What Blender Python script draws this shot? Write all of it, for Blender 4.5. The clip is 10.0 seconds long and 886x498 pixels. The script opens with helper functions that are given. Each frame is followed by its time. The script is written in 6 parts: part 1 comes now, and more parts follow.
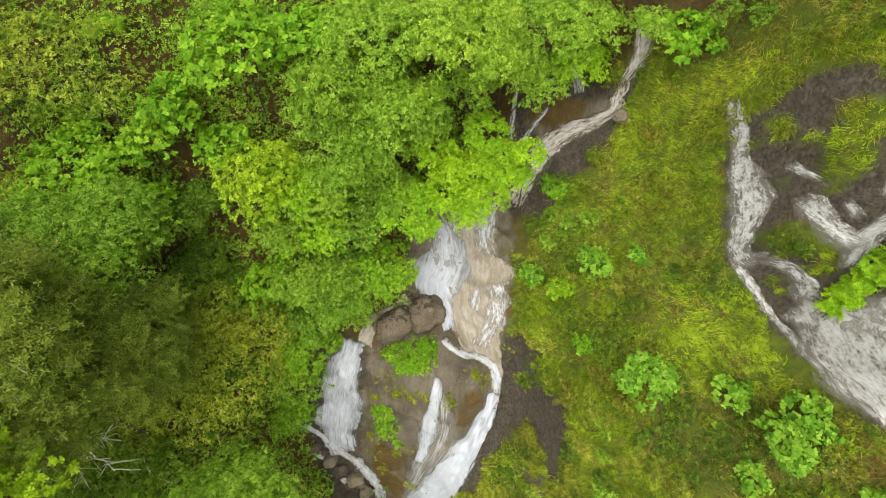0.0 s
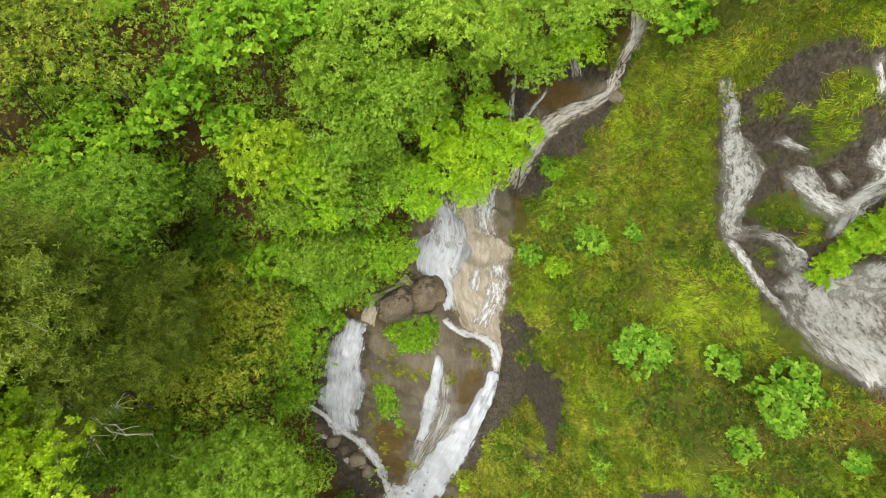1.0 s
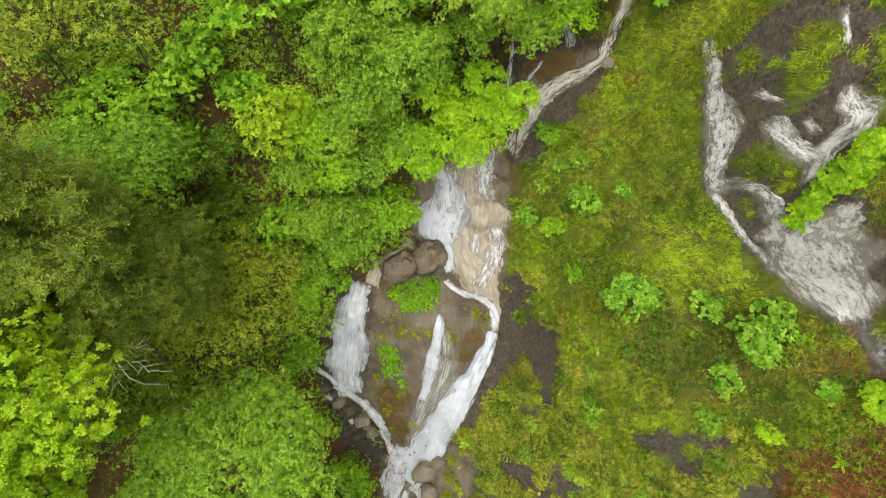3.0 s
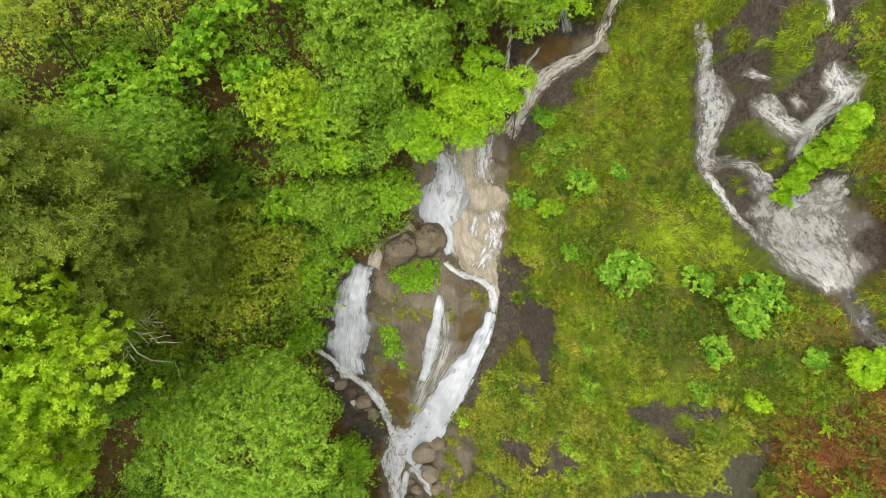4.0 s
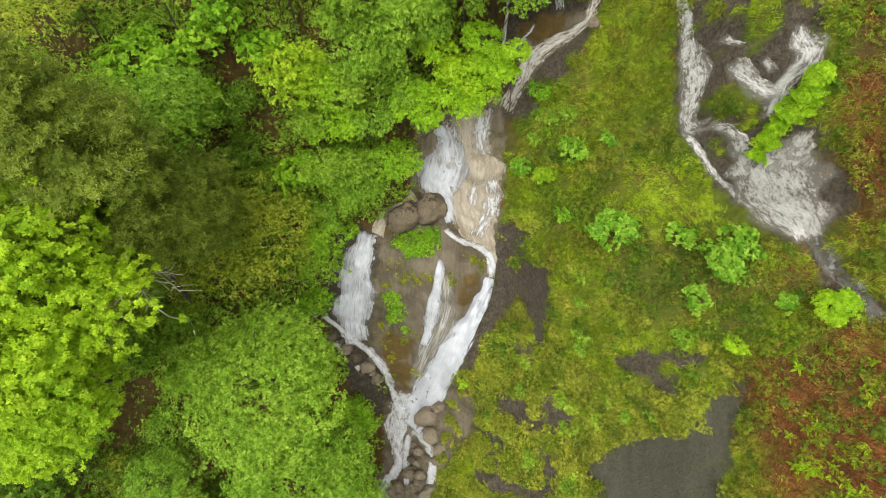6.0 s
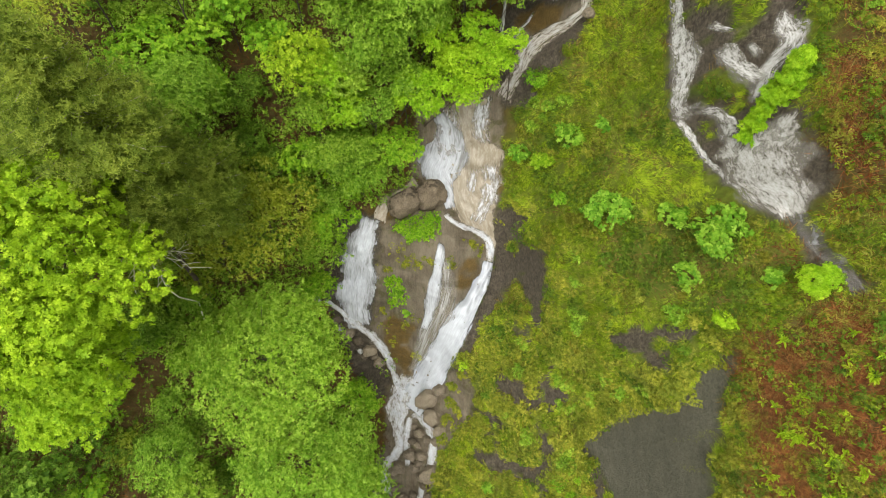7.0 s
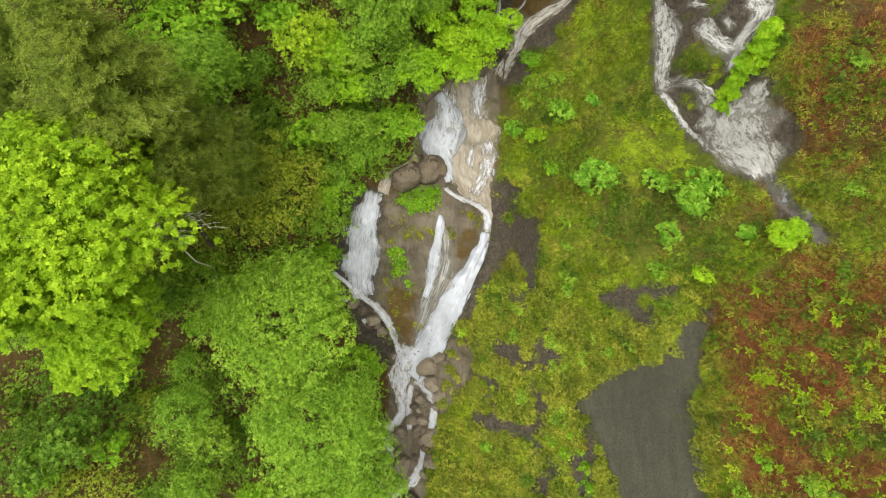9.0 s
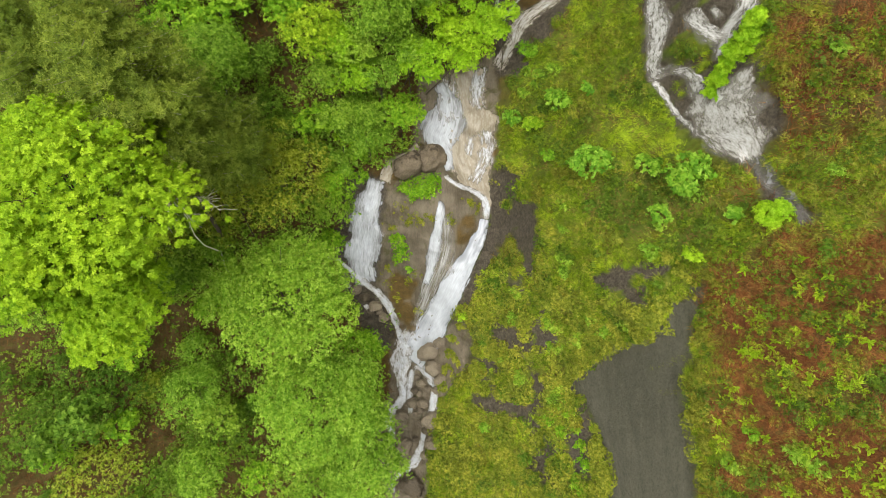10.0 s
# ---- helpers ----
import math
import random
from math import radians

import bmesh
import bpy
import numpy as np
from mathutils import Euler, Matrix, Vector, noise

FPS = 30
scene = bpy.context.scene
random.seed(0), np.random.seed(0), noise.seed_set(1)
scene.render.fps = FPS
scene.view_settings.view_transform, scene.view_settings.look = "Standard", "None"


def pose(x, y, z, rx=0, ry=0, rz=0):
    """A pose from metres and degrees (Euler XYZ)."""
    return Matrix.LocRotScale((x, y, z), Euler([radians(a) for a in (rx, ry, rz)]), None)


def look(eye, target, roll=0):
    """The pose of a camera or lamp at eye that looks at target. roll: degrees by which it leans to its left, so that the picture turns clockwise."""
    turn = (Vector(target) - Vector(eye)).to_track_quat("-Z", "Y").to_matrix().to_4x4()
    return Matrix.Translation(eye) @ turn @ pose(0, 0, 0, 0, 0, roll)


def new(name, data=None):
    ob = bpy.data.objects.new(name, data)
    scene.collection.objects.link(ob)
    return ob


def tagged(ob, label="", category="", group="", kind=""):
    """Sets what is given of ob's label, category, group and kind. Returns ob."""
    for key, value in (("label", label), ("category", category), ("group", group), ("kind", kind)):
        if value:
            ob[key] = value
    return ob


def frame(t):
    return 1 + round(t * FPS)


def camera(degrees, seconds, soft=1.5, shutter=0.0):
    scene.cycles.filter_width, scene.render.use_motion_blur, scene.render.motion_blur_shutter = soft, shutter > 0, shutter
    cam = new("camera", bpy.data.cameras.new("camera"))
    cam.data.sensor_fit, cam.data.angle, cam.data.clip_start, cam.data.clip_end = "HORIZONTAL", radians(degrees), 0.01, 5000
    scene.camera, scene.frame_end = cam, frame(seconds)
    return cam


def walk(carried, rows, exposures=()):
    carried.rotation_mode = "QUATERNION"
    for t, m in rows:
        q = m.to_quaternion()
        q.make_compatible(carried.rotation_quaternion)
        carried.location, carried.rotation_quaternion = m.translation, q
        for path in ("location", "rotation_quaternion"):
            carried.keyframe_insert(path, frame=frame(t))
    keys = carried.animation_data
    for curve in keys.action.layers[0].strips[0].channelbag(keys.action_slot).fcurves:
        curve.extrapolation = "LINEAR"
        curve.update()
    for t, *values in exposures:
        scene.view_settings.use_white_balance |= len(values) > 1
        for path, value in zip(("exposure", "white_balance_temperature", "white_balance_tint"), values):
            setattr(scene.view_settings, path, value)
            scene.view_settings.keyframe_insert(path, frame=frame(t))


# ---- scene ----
cam = camera(80.0, 10.0, soft=0.7)
METRES, EYE, TILT, LEAN, TURN = 20.0, 45.0, -58.0, 0.0, 0.0
ROWS = [
    (0.0, 0.0000, 0.0000, 0.0000, 0.000, 0.000, -0.000),
    (0.5, -0.0022, -0.0221, -0.0352, -0.017, 0.026, 0.020),
    (1.0, -0.0042, -0.0452, -0.0715, -0.026, 0.078, 0.040),
    (1.5, -0.0065, -0.0686, -0.1072, -0.034, 0.112, 0.050),
    (2.0, -0.0088, -0.0920, -0.1429, -0.052, 0.155, 0.060),
    (2.5, -0.0102, -0.1156, -0.1787, -0.069, 0.198, 0.070),
    (4.0, -0.0096, -0.1875, -0.2845, -0.069, 0.267, 0.090),
    (4.5, -0.0100, -0.2139, -0.3195, -0.078, 0.293, 0.110),
    (5.0, -0.0114, -0.2424, -0.3548, -0.078, 0.353, 0.110),
    (5.5, -0.0118, -0.2721, -0.3892, -0.078, 0.370, 0.120),
    (7.0, -0.0125, -0.3679, -0.4929, -0.069, 0.474, 0.120),
    (7.5, -0.0131, -0.4006, -0.5275, -0.086, 0.500, 0.140),
    (8.0, -0.0140, -0.4333, -0.5620, -0.103, 0.534, 0.150),
    (8.5, -0.0152, -0.4676, -0.5967, -0.121, 0.568, 0.160),
    (9.0, -0.0163, -0.5030, -0.6308, -0.138, 0.603, 0.170),
    (9.5, -0.0173, -0.5393, -0.6651, -0.155, 0.620, 0.190),
    (10.0, -0.0186, -0.5763, -0.6994, -0.172, 0.655, 0.200),
]
walk(cam, [(t, pose(0, 0, EYE, TILT, LEAN, TURN) @ pose(METRES * x, METRES * y, METRES * z, 90 + pitch, roll, yaw)) for t, x, y, z, yaw, pitch, roll in ROWS], [(0.0, 1.14), (10.0, 1.14)])

# ---------------------------------------------------------------- daylight
SUN_HEIGHT, SUN_TURN = 62.0, 205.0
world = bpy.data.worlds.new("overcast_sky")
world.use_nodes = True
scene.world = world
wn, wl = world.node_tree.nodes, world.node_tree.links
sky = wn.new("ShaderNodeTexSky")
sky.sky_type, sky.sun_disc = "NISHITA", False
sky.sun_elevation, sky.sun_rotation = radians(SUN_HEIGHT), radians(SUN_TURN)
sky.air_density, sky.dust_density, sky.ozone_density = 1.0, 4.0, 1.0
grey = wn.new("ShaderNodeHueSaturation")
grey.inputs["Saturation"].default_value = 0.05
wl.new(sky.outputs[0], grey.inputs["Color"])
wl.new(grey.outputs[0], wn["Background"].inputs["Color"])
wn["Background"].inputs["Strength"].default_value = 0.15
sun = new("sun", bpy.data.lights.new("sun", "SUN"))
sun.data.energy, sun.data.angle, sun.data.color = 0.9, radians(75), (1.0, 0.95, 0.80)
a, e = radians(SUN_TURN), radians(SUN_HEIGHT)
sun.matrix_world = look((math.sin(a) * math.cos(e) * 300, math.cos(a) * math.cos(e) * 300, math.sin(e) * 300), (0, 0, 0))

# ---------------------------------------------------------------- materials


class Nodes:
    """A material under construction."""

    def __init__(self, name):
        self.m = bpy.data.materials.new(name)
        self.m.use_nodes = True
        self.n, self.l = self.m.node_tree.nodes, self.m.node_tree.links
        self.p = self.n["Principled BSDF"]
        self.out = self.n["Material Output"]

    def add(self, kind, **ins):
        k = self.n.new(kind)
        for key, v in ins.items():
            self.put(k, key.replace("_", " "), v)
        return k

    def put(self, node, key, v):
        s = node.inputs[key]
        if isinstance(v, bpy.types.NodeSocket):
            self.l.new(v, s)
        else:
            s.default_value = v

    def noise(self, scale, detail=4.0, rough=0.55, vec=None, stretch=None):
        if vec is None:
            vec = self.add("ShaderNodeTexCoord").outputs["Object"]
        if stretch:
            mp = self.add("ShaderNodeMapping", Vector=vec)
            mp.inputs["Scale"].default_value = stretch
            vec = mp.outputs[0]
        k = self.add("ShaderNodeTexNoise", Vector=vec, Scale=scale, Detail=detail, Roughness=rough)
        return k.outputs["Fac"]

    def ramp(self, fac, *stops):
        k = self.add("ShaderNodeValToRGB", Fac=fac)
        el = k.color_ramp.elements
        while len(el) < len(stops):
            el.new(0.5)
        for i, (pos, col) in enumerate(stops):
            el[i].position = pos
            el[i].color = (*col, 1.0) if not isinstance(col, float) else (col, col, col, 1.0)
        return k.outputs["Color"]

    def mix(self, fac, a, b, mode="MIX"):
        k = self.add("ShaderNodeMix")
        k.data_type, k.blend_type = "RGBA", mode
        for idx, v in ((0, fac), (6, a), (7, b)):
            if isinstance(v, bpy.types.NodeSocket):
                self.l.new(v, k.inputs[idx])
            else:
                k.inputs[idx].default_value = v if idx == 0 else (*v, 1.0)
        return k.outputs[2]

    def math(self, op, a, b=0.0):
        k = self.add("ShaderNodeMath")
        k.operation = op
        for i, v in enumerate((a, b)):
            if isinstance(v, bpy.types.NodeSocket):
                self.l.new(v, k.inputs[i])
            else:
                k.inputs[i].default_value = v
        return k.outputs[0]

    def attr(self, name):
        k = self.add("ShaderNodeAttribute")
        k.attribute_name = name
        return k.outputs["Fac"]

    def bump(self, h, strength=0.5, dist=0.1):
        k = self.add("ShaderNodeBump", Height=h, Strength=strength, Distance=dist)
        self.l.new(k.outputs[0], self.p.inputs["Normal"])


def leaf_material(name, dark, mid, light, translucent=0.3, rough=0.6, vary=0.0):
    """Foliage: each leaf has its own tone, patches of the crown differ a little."""
    k = Nodes(name)
    patch = k.ramp(k.noise(0.5, 3.0), (0.35, (0.80 - vary, 0.85 - vary, 0.76 - vary)), (0.65, (1.1 + vary * 0.3, 1.05 + vary * 0.2, 1.0)))
    dark, light = (tuple(u * 1.15 - v * 0.15 for u, v in zip(end, mid)) for end in (dark, light))
    tuft = k.ramp(k.noise(3.2, 2.0), (0.32, (0.74 - vary, 0.78 - vary, 0.72 - vary)), (0.66, (1.17, 1.14, 1.1)))
    rnd = k.add("ShaderNodeNewGeometry").outputs["Random Per Island"]
    col = k.ramp(rnd, (0.0, dark), (0.45, mid), (1.0, light))
    cast = k.ramp(k.add("ShaderNodeObjectInfo").outputs["Random"], (0.0, (0.88, 0.95, 0.95)), (1.0, (1.08, 1.03, 1.0)))
    col = k.mix(1.0, k.mix(1.0, k.mix(1.0, col, patch, "MULTIPLY"), tuft, "MULTIPLY"), cast, "MULTIPLY")
    k.put(k.p, "Base Color", col)
    k.put(k.p, "Roughness", rough)
    k.put(k.p, "Specular IOR Level", 0.12)
    tr = k.add("ShaderNodeBsdfTranslucent", Color=col)
    mx = k.add("ShaderNodeMixShader", Fac=translucent)
    k.l.new(k.p.outputs[0], mx.inputs[1])
    k.l.new(tr.outputs[0], mx.inputs[2])
    k.l.new(mx.outputs[0], k.out.inputs["Surface"])
    return k.m


def rock_colour(k, dark, light, scale=0.6):
    big = k.noise(scale, 5.0, 0.6)
    fine = k.noise(9.0, 5.0, 0.65)
    c = k.ramp(big, (0.3, dark), (0.7, light))
    return k.mix(0.45, c, k.ramp(fine, (0.3, tuple(v * 0.55 for v in dark)), (0.7, tuple(min(1, v * 1.35) for v in light)))), fine, big


def rock_material(name, dark, light, rough=0.5, cracks=False, vary=False):
    k = Nodes(name)
    c, fine, big = rock_colour(k, dark, light)
    k.put(k.p, "Base Color", c)
    k.put(k.p, "Roughness", k.ramp(big, (0.3, rough - 0.15), (0.7, rough + 0.2)))
    k.put(k.p, "Specular IOR Level", 0.2)
    if vary:
        one = k.add("ShaderNodeObjectInfo").outputs["Random"]
        c = k.mix(1.0, c, k.ramp(one, (0.0, (0.5, 0.47, 0.43)), (0.5, (0.95, 0.92, 0.88)), (1.0, (1.3, 1.27, 1.22))), "MULTIPLY")
        k.put(k.p, "Base Color", c)
    if cracks:
        seams = k.add("ShaderNodeTexVoronoi", Scale=0.75)
        seams.feature = "DISTANCE_TO_EDGE"
        line = k.ramp(k.math("ADD", seams.outputs["Distance"], k.math("MULTIPLY", k.math("SUBTRACT", k.noise(3.0), 0.5), 0.5)), (0.0, 0.6), (0.03, 0.0))
        k.put(k.p, "Base Color", k.mix(line, c, (0.014, 0.009, 0.005)))
        fine = k.math("SUBTRACT", fine, line)
    k.bump(k.math("ADD", fine, big), 0.8, 0.14)
    return k.m


def ground_material():
    """One sheet: turf, leaf litter under the wood, dark wet rock, pale brown stream rock and the grey slab."""
    k = Nodes("hillside_ground")
    n1, n2, n3 = k.noise(0.35, 5.0), k.noise(2.2, 5.0, 0.6), k.noise(14.0, 4.0, 0.6)
    turf = k.mix(0.5, k.ramp(n1, (0.3, (0.05, 0.085, 0.008)), (0.7, (0.14, 0.16, 0.015))),
                 k.ramp(n2, (0.3, (0.05, 0.05, 0.008)), (0.5, (0.085, 0.12, 0.01)), (0.72, (0.16, 0.17, 0.025))))
    litter = k.mix(0.55, k.ramp(n2, (0.32, (0.05, 0.05, 0.008)), (0.5, (0.11, 0.062, 0.018)), (0.68, (0.09, 0.12, 0.012))),
                   k.ramp(n3, (0.3, (0.03, 0.02, 0.008)), (0.7, (0.13, 0.085, 0.028))))
    run = k.noise(1.6, 6.0, 0.65, stretch=(2.2, 0.3, 0.3))
    n4 = k.noise(6.0, 5.0, 0.7, stretch=(1.6, 0.8, 0.8))
    dark = k.mix(0.55, k.ramp(n2, (0.34, (0.032, 0.025, 0.017)), (0.52, (0.07, 0.057, 0.04)), (0.70, (0.13, 0.108, 0.078))),
                 k.ramp(n4, (0.34, (0.02, 0.016, 0.011)), (0.5, (0.068, 0.056, 0.04)), (0.68, (0.15, 0.126, 0.092))))
    smooth = k.noise(0.55, 3.0, 0.5)
    pale = k.mix(0.35, k.ramp(smooth, (0.36, (0.08, 0.064, 0.044)), (0.5, (0.155, 0.128, 0.092)), (0.66, (0.215, 0.182, 0.136))),
                 k.ramp(run, (0.32, (0.06, 0.044, 0.026)), (0.48, (0.15, 0.12, 0.078)), (0.64, (0.24, 0.20, 0.14)), (0.85, (0.17, 0.11, 0.035))))
    pale = k.mix(0.22, pale, k.ramp(n4, (0.34, (0.04, 0.03, 0.018)), (0.5, (0.15, 0.12, 0.078)), (0.68, (0.27, 0.225, 0.16))))
    pale = k.mix(k.ramp(k.noise(0.9, 4.0), (0.56, 0.0), (0.66, 0.55)), pale, (0.085, 0.085, 0.022))
    ochre = k.mix(0.5, k.ramp(n2, (0.3, (0.07, 0.045, 0.012)), (0.7, (0.19, 0.115, 0.03))), k.ramp(n3, (0.3, (0.04, 0.026, 0.008)), (0.7, (0.20, 0.14, 0.05))))
    pale = k.mix(k.attr("ochre"), pale, ochre)
    slab = k.mix(0.5, k.ramp(run, (0.32, (0.040, 0.039, 0.027)), (0.68, (0.090, 0.086, 0.061))),
                 k.ramp(n4, (0.3, (0.023, 0.022, 0.014)), (0.45, (0.071, 0.067, 0.046)), (0.75, (0.123, 0.118, 0.081))))
    pits = k.add("ShaderNodeTexVoronoi", Scale=3.6, Randomness=1.0).outputs["Distance"]
    slab = k.mix(1.0, slab, (1.15, 1.15, 1.15), "MULTIPLY")
    slab = k.mix(k.ramp(pits, (0.13, 0.9), (0.22, 0.0)), slab, (0.016, 0.014, 0.010))
    c = k.mix(k.attr("wood"), turf, litter)
    c = k.mix(k.attr("dark"), c, dark)
    c = k.mix(k.attr("pale"), c, pale)
    c = k.mix(k.attr("slab"), c, slab)
    k.put(k.p, "Base Color", c)
    bare = k.math("MAXIMUM", k.attr("dark"), k.math("MAXIMUM", k.attr("pale"), k.attr("slab")))
    k.put(k.p, "Roughness", k.math("SUBTRACT", 0.95, k.math("MULTIPLY", bare, 0.3)))
    k.put(k.p, "Specular IOR Level", 0.18)
    k.bump(k.math("ADD", n2, k.math("ADD", k.math("MULTIPLY", n3, 0.5), n4)), 1.0, 0.22)
    return k.m


def water_material(name, body, foam_lo, foam_hi, film, stretch=0.16, fine=2.6, thin_edge=0.12, relief=0.6, tone=(0.325, 0.338, 0.356)):
    """Running water: foam drawn out along the flow, which the UV map follows, over a film of silty water that lets the rock show."""
    k = Nodes(name)
    uv = k.add("ShaderNodeTexCoord").outputs["UV"]
    s1 = k.noise(fine, 6.0, 0.62, uv, (1.0, stretch, 1.0))
    s2 = k.noise(fine * 2.6, 4.0, 0.6, uv, (1.0, stretch * 1.5, 1.0))
    s3 = k.noise(0.7, 3.0, 0.5, uv, (1.0, 0.5, 1.0))
    f = k.math("ADD", k.math("MULTIPLY", s1, 0.55), k.math("ADD", k.math("MULTIPLY", s2, 0.25), k.math("MULTIPLY", s3, 0.2)))
    edge = k.attr("edge")
    f = k.math("SUBTRACT", f, k.math("MULTIPLY", edge, thin_edge))
    foam = k.ramp(f, (foam_lo, 0.0), (foam_hi, 1.0))
    white = k.ramp(s2, (0.3, tuple(v * 1.08 for v in tone)), (0.7, tuple(v * 1.38 for v in tone)))
    k.put(k.p, "Base Color", k.mix(foam, body, white))
    k.put(k.p, "Roughness", k.ramp(foam, (0.0, 0.4), (1.0, 0.65)))
    k.put(k.p, "Specular IOR Level", 0.25)
    k.bump(f, relief, 0.12)
    clear = k.add("ShaderNodeBsdfTransparent")
    mx = k.add("ShaderNodeMixShader")
    rag = k.math("MULTIPLY", k.math("SUBTRACT", s1, 0.5), 3.2)
    fade = k.math("ADD", k.math("MULTIPLY", k.math("SUBTRACT", 1.0, edge), 2.6), rag)
    fade = k.math("MINIMUM", k.math("MAXIMUM", fade, 0.0), 1.0)
    cover = k.math("ADD", foam, k.math("MULTIPLY", film, fade))
    cover = k.math("MULTIPLY", cover, k.math("MINIMUM", k.math("ADD", fade, 0.15), 1.0))
    k.l.new(k.math("MINIMUM", k.math("MAXIMUM", cover, 0.0), 1.0), mx.inputs[0])
    k.l.new(clear.outputs[0], mx.inputs[1])
    k.l.new(k.p.outputs[0], mx.inputs[2])
    k.l.new(mx.outputs[0], k.out.inputs["Surface"])
    return k.m


GROUND = ground_material()
BARK = rock_material("bark", (0.035, 0.027, 0.017), (0.09, 0.072, 0.05), 0.85)
PALE_BARK = rock_material("bleached_wood", (0.24, 0.21, 0.15), (0.42, 0.38, 0.30), 0.8)
DEAD_WOOD = rock_material("bleached_dead_wood", (0.48, 0.44, 0.31), (0.74, 0.70, 0.54), 0.8)
BOULDER = rock_material("brown_boulder", (0.065, 0.05, 0.032), (0.19, 0.15, 0.10), 0.8, True)
WET_STONE = rock_material("wet_stone", (0.085, 0.07, 0.05), (0.20, 0.168, 0.122), 0.5, False, True)
GREYISH = (0.29, 0.288, 0.28)
WHITE = water_material("white_water", (0.33, 0.343, 0.36), 0.32, 0.60, 0.88, 0.1, 3.2, 0.26, 0.16)
SHEET = water_material("broken_white_fall", (0.275, 0.278, 0.278), 0.34, 0.58, 0.62, 0.14, 3.4, 0.24, 0.18)
THIN = water_material("thin_veil_of_water", (0.24, 0.22, 0.18), 0.42, 0.66, 0.25, 0.05, 5.0, 0.12, 0.15, GREYISH)
SILTY = water_material("silty_cascade", (0.225, 0.19, 0.135), 0.48, 0.72, 0.92, 0.3, 3.6, 0.06, 0.25, (0.29, 0.27, 0.235))
LACE = water_material("lacy_foam", (0.25, 0.2, 0.13), 0.36, 0.55, 0.0, 0.24, 4.4, 0.12, 0.3, (0.31, 0.315, 0.32))
BROWN = water_material("brown_chute", (0.215, 0.18, 0.125), 0.41, 0.60, 0.5, 0.22, 4.6, 0.14, 0.3, (0.30, 0.297, 0.285))
RAPID = water_material("grey_rapid", (0.24, 0.226, 0.195), 0.395, 0.575, 0.36, 0.22, 8.0, 0.2, 0.3, (0.305, 0.302, 0.288))
POOL = water_material("broken_white_water", (0.24, 0.21, 0.16), 0.33, 0.55, 0.45, 0.4, 3.6, 0.2, 0.3)
APRON = water_material("lacy_apron", (0.225, 0.208, 0.175), 0.385, 0.60, 0.45, 0.2, 7.0, 0.22, 0.3, (0.298, 0.294, 0.28))
DARKRUN = water_material("dark_run", (0.10, 0.092, 0.075), 0.50, 0.74, 0.6, 0.25)
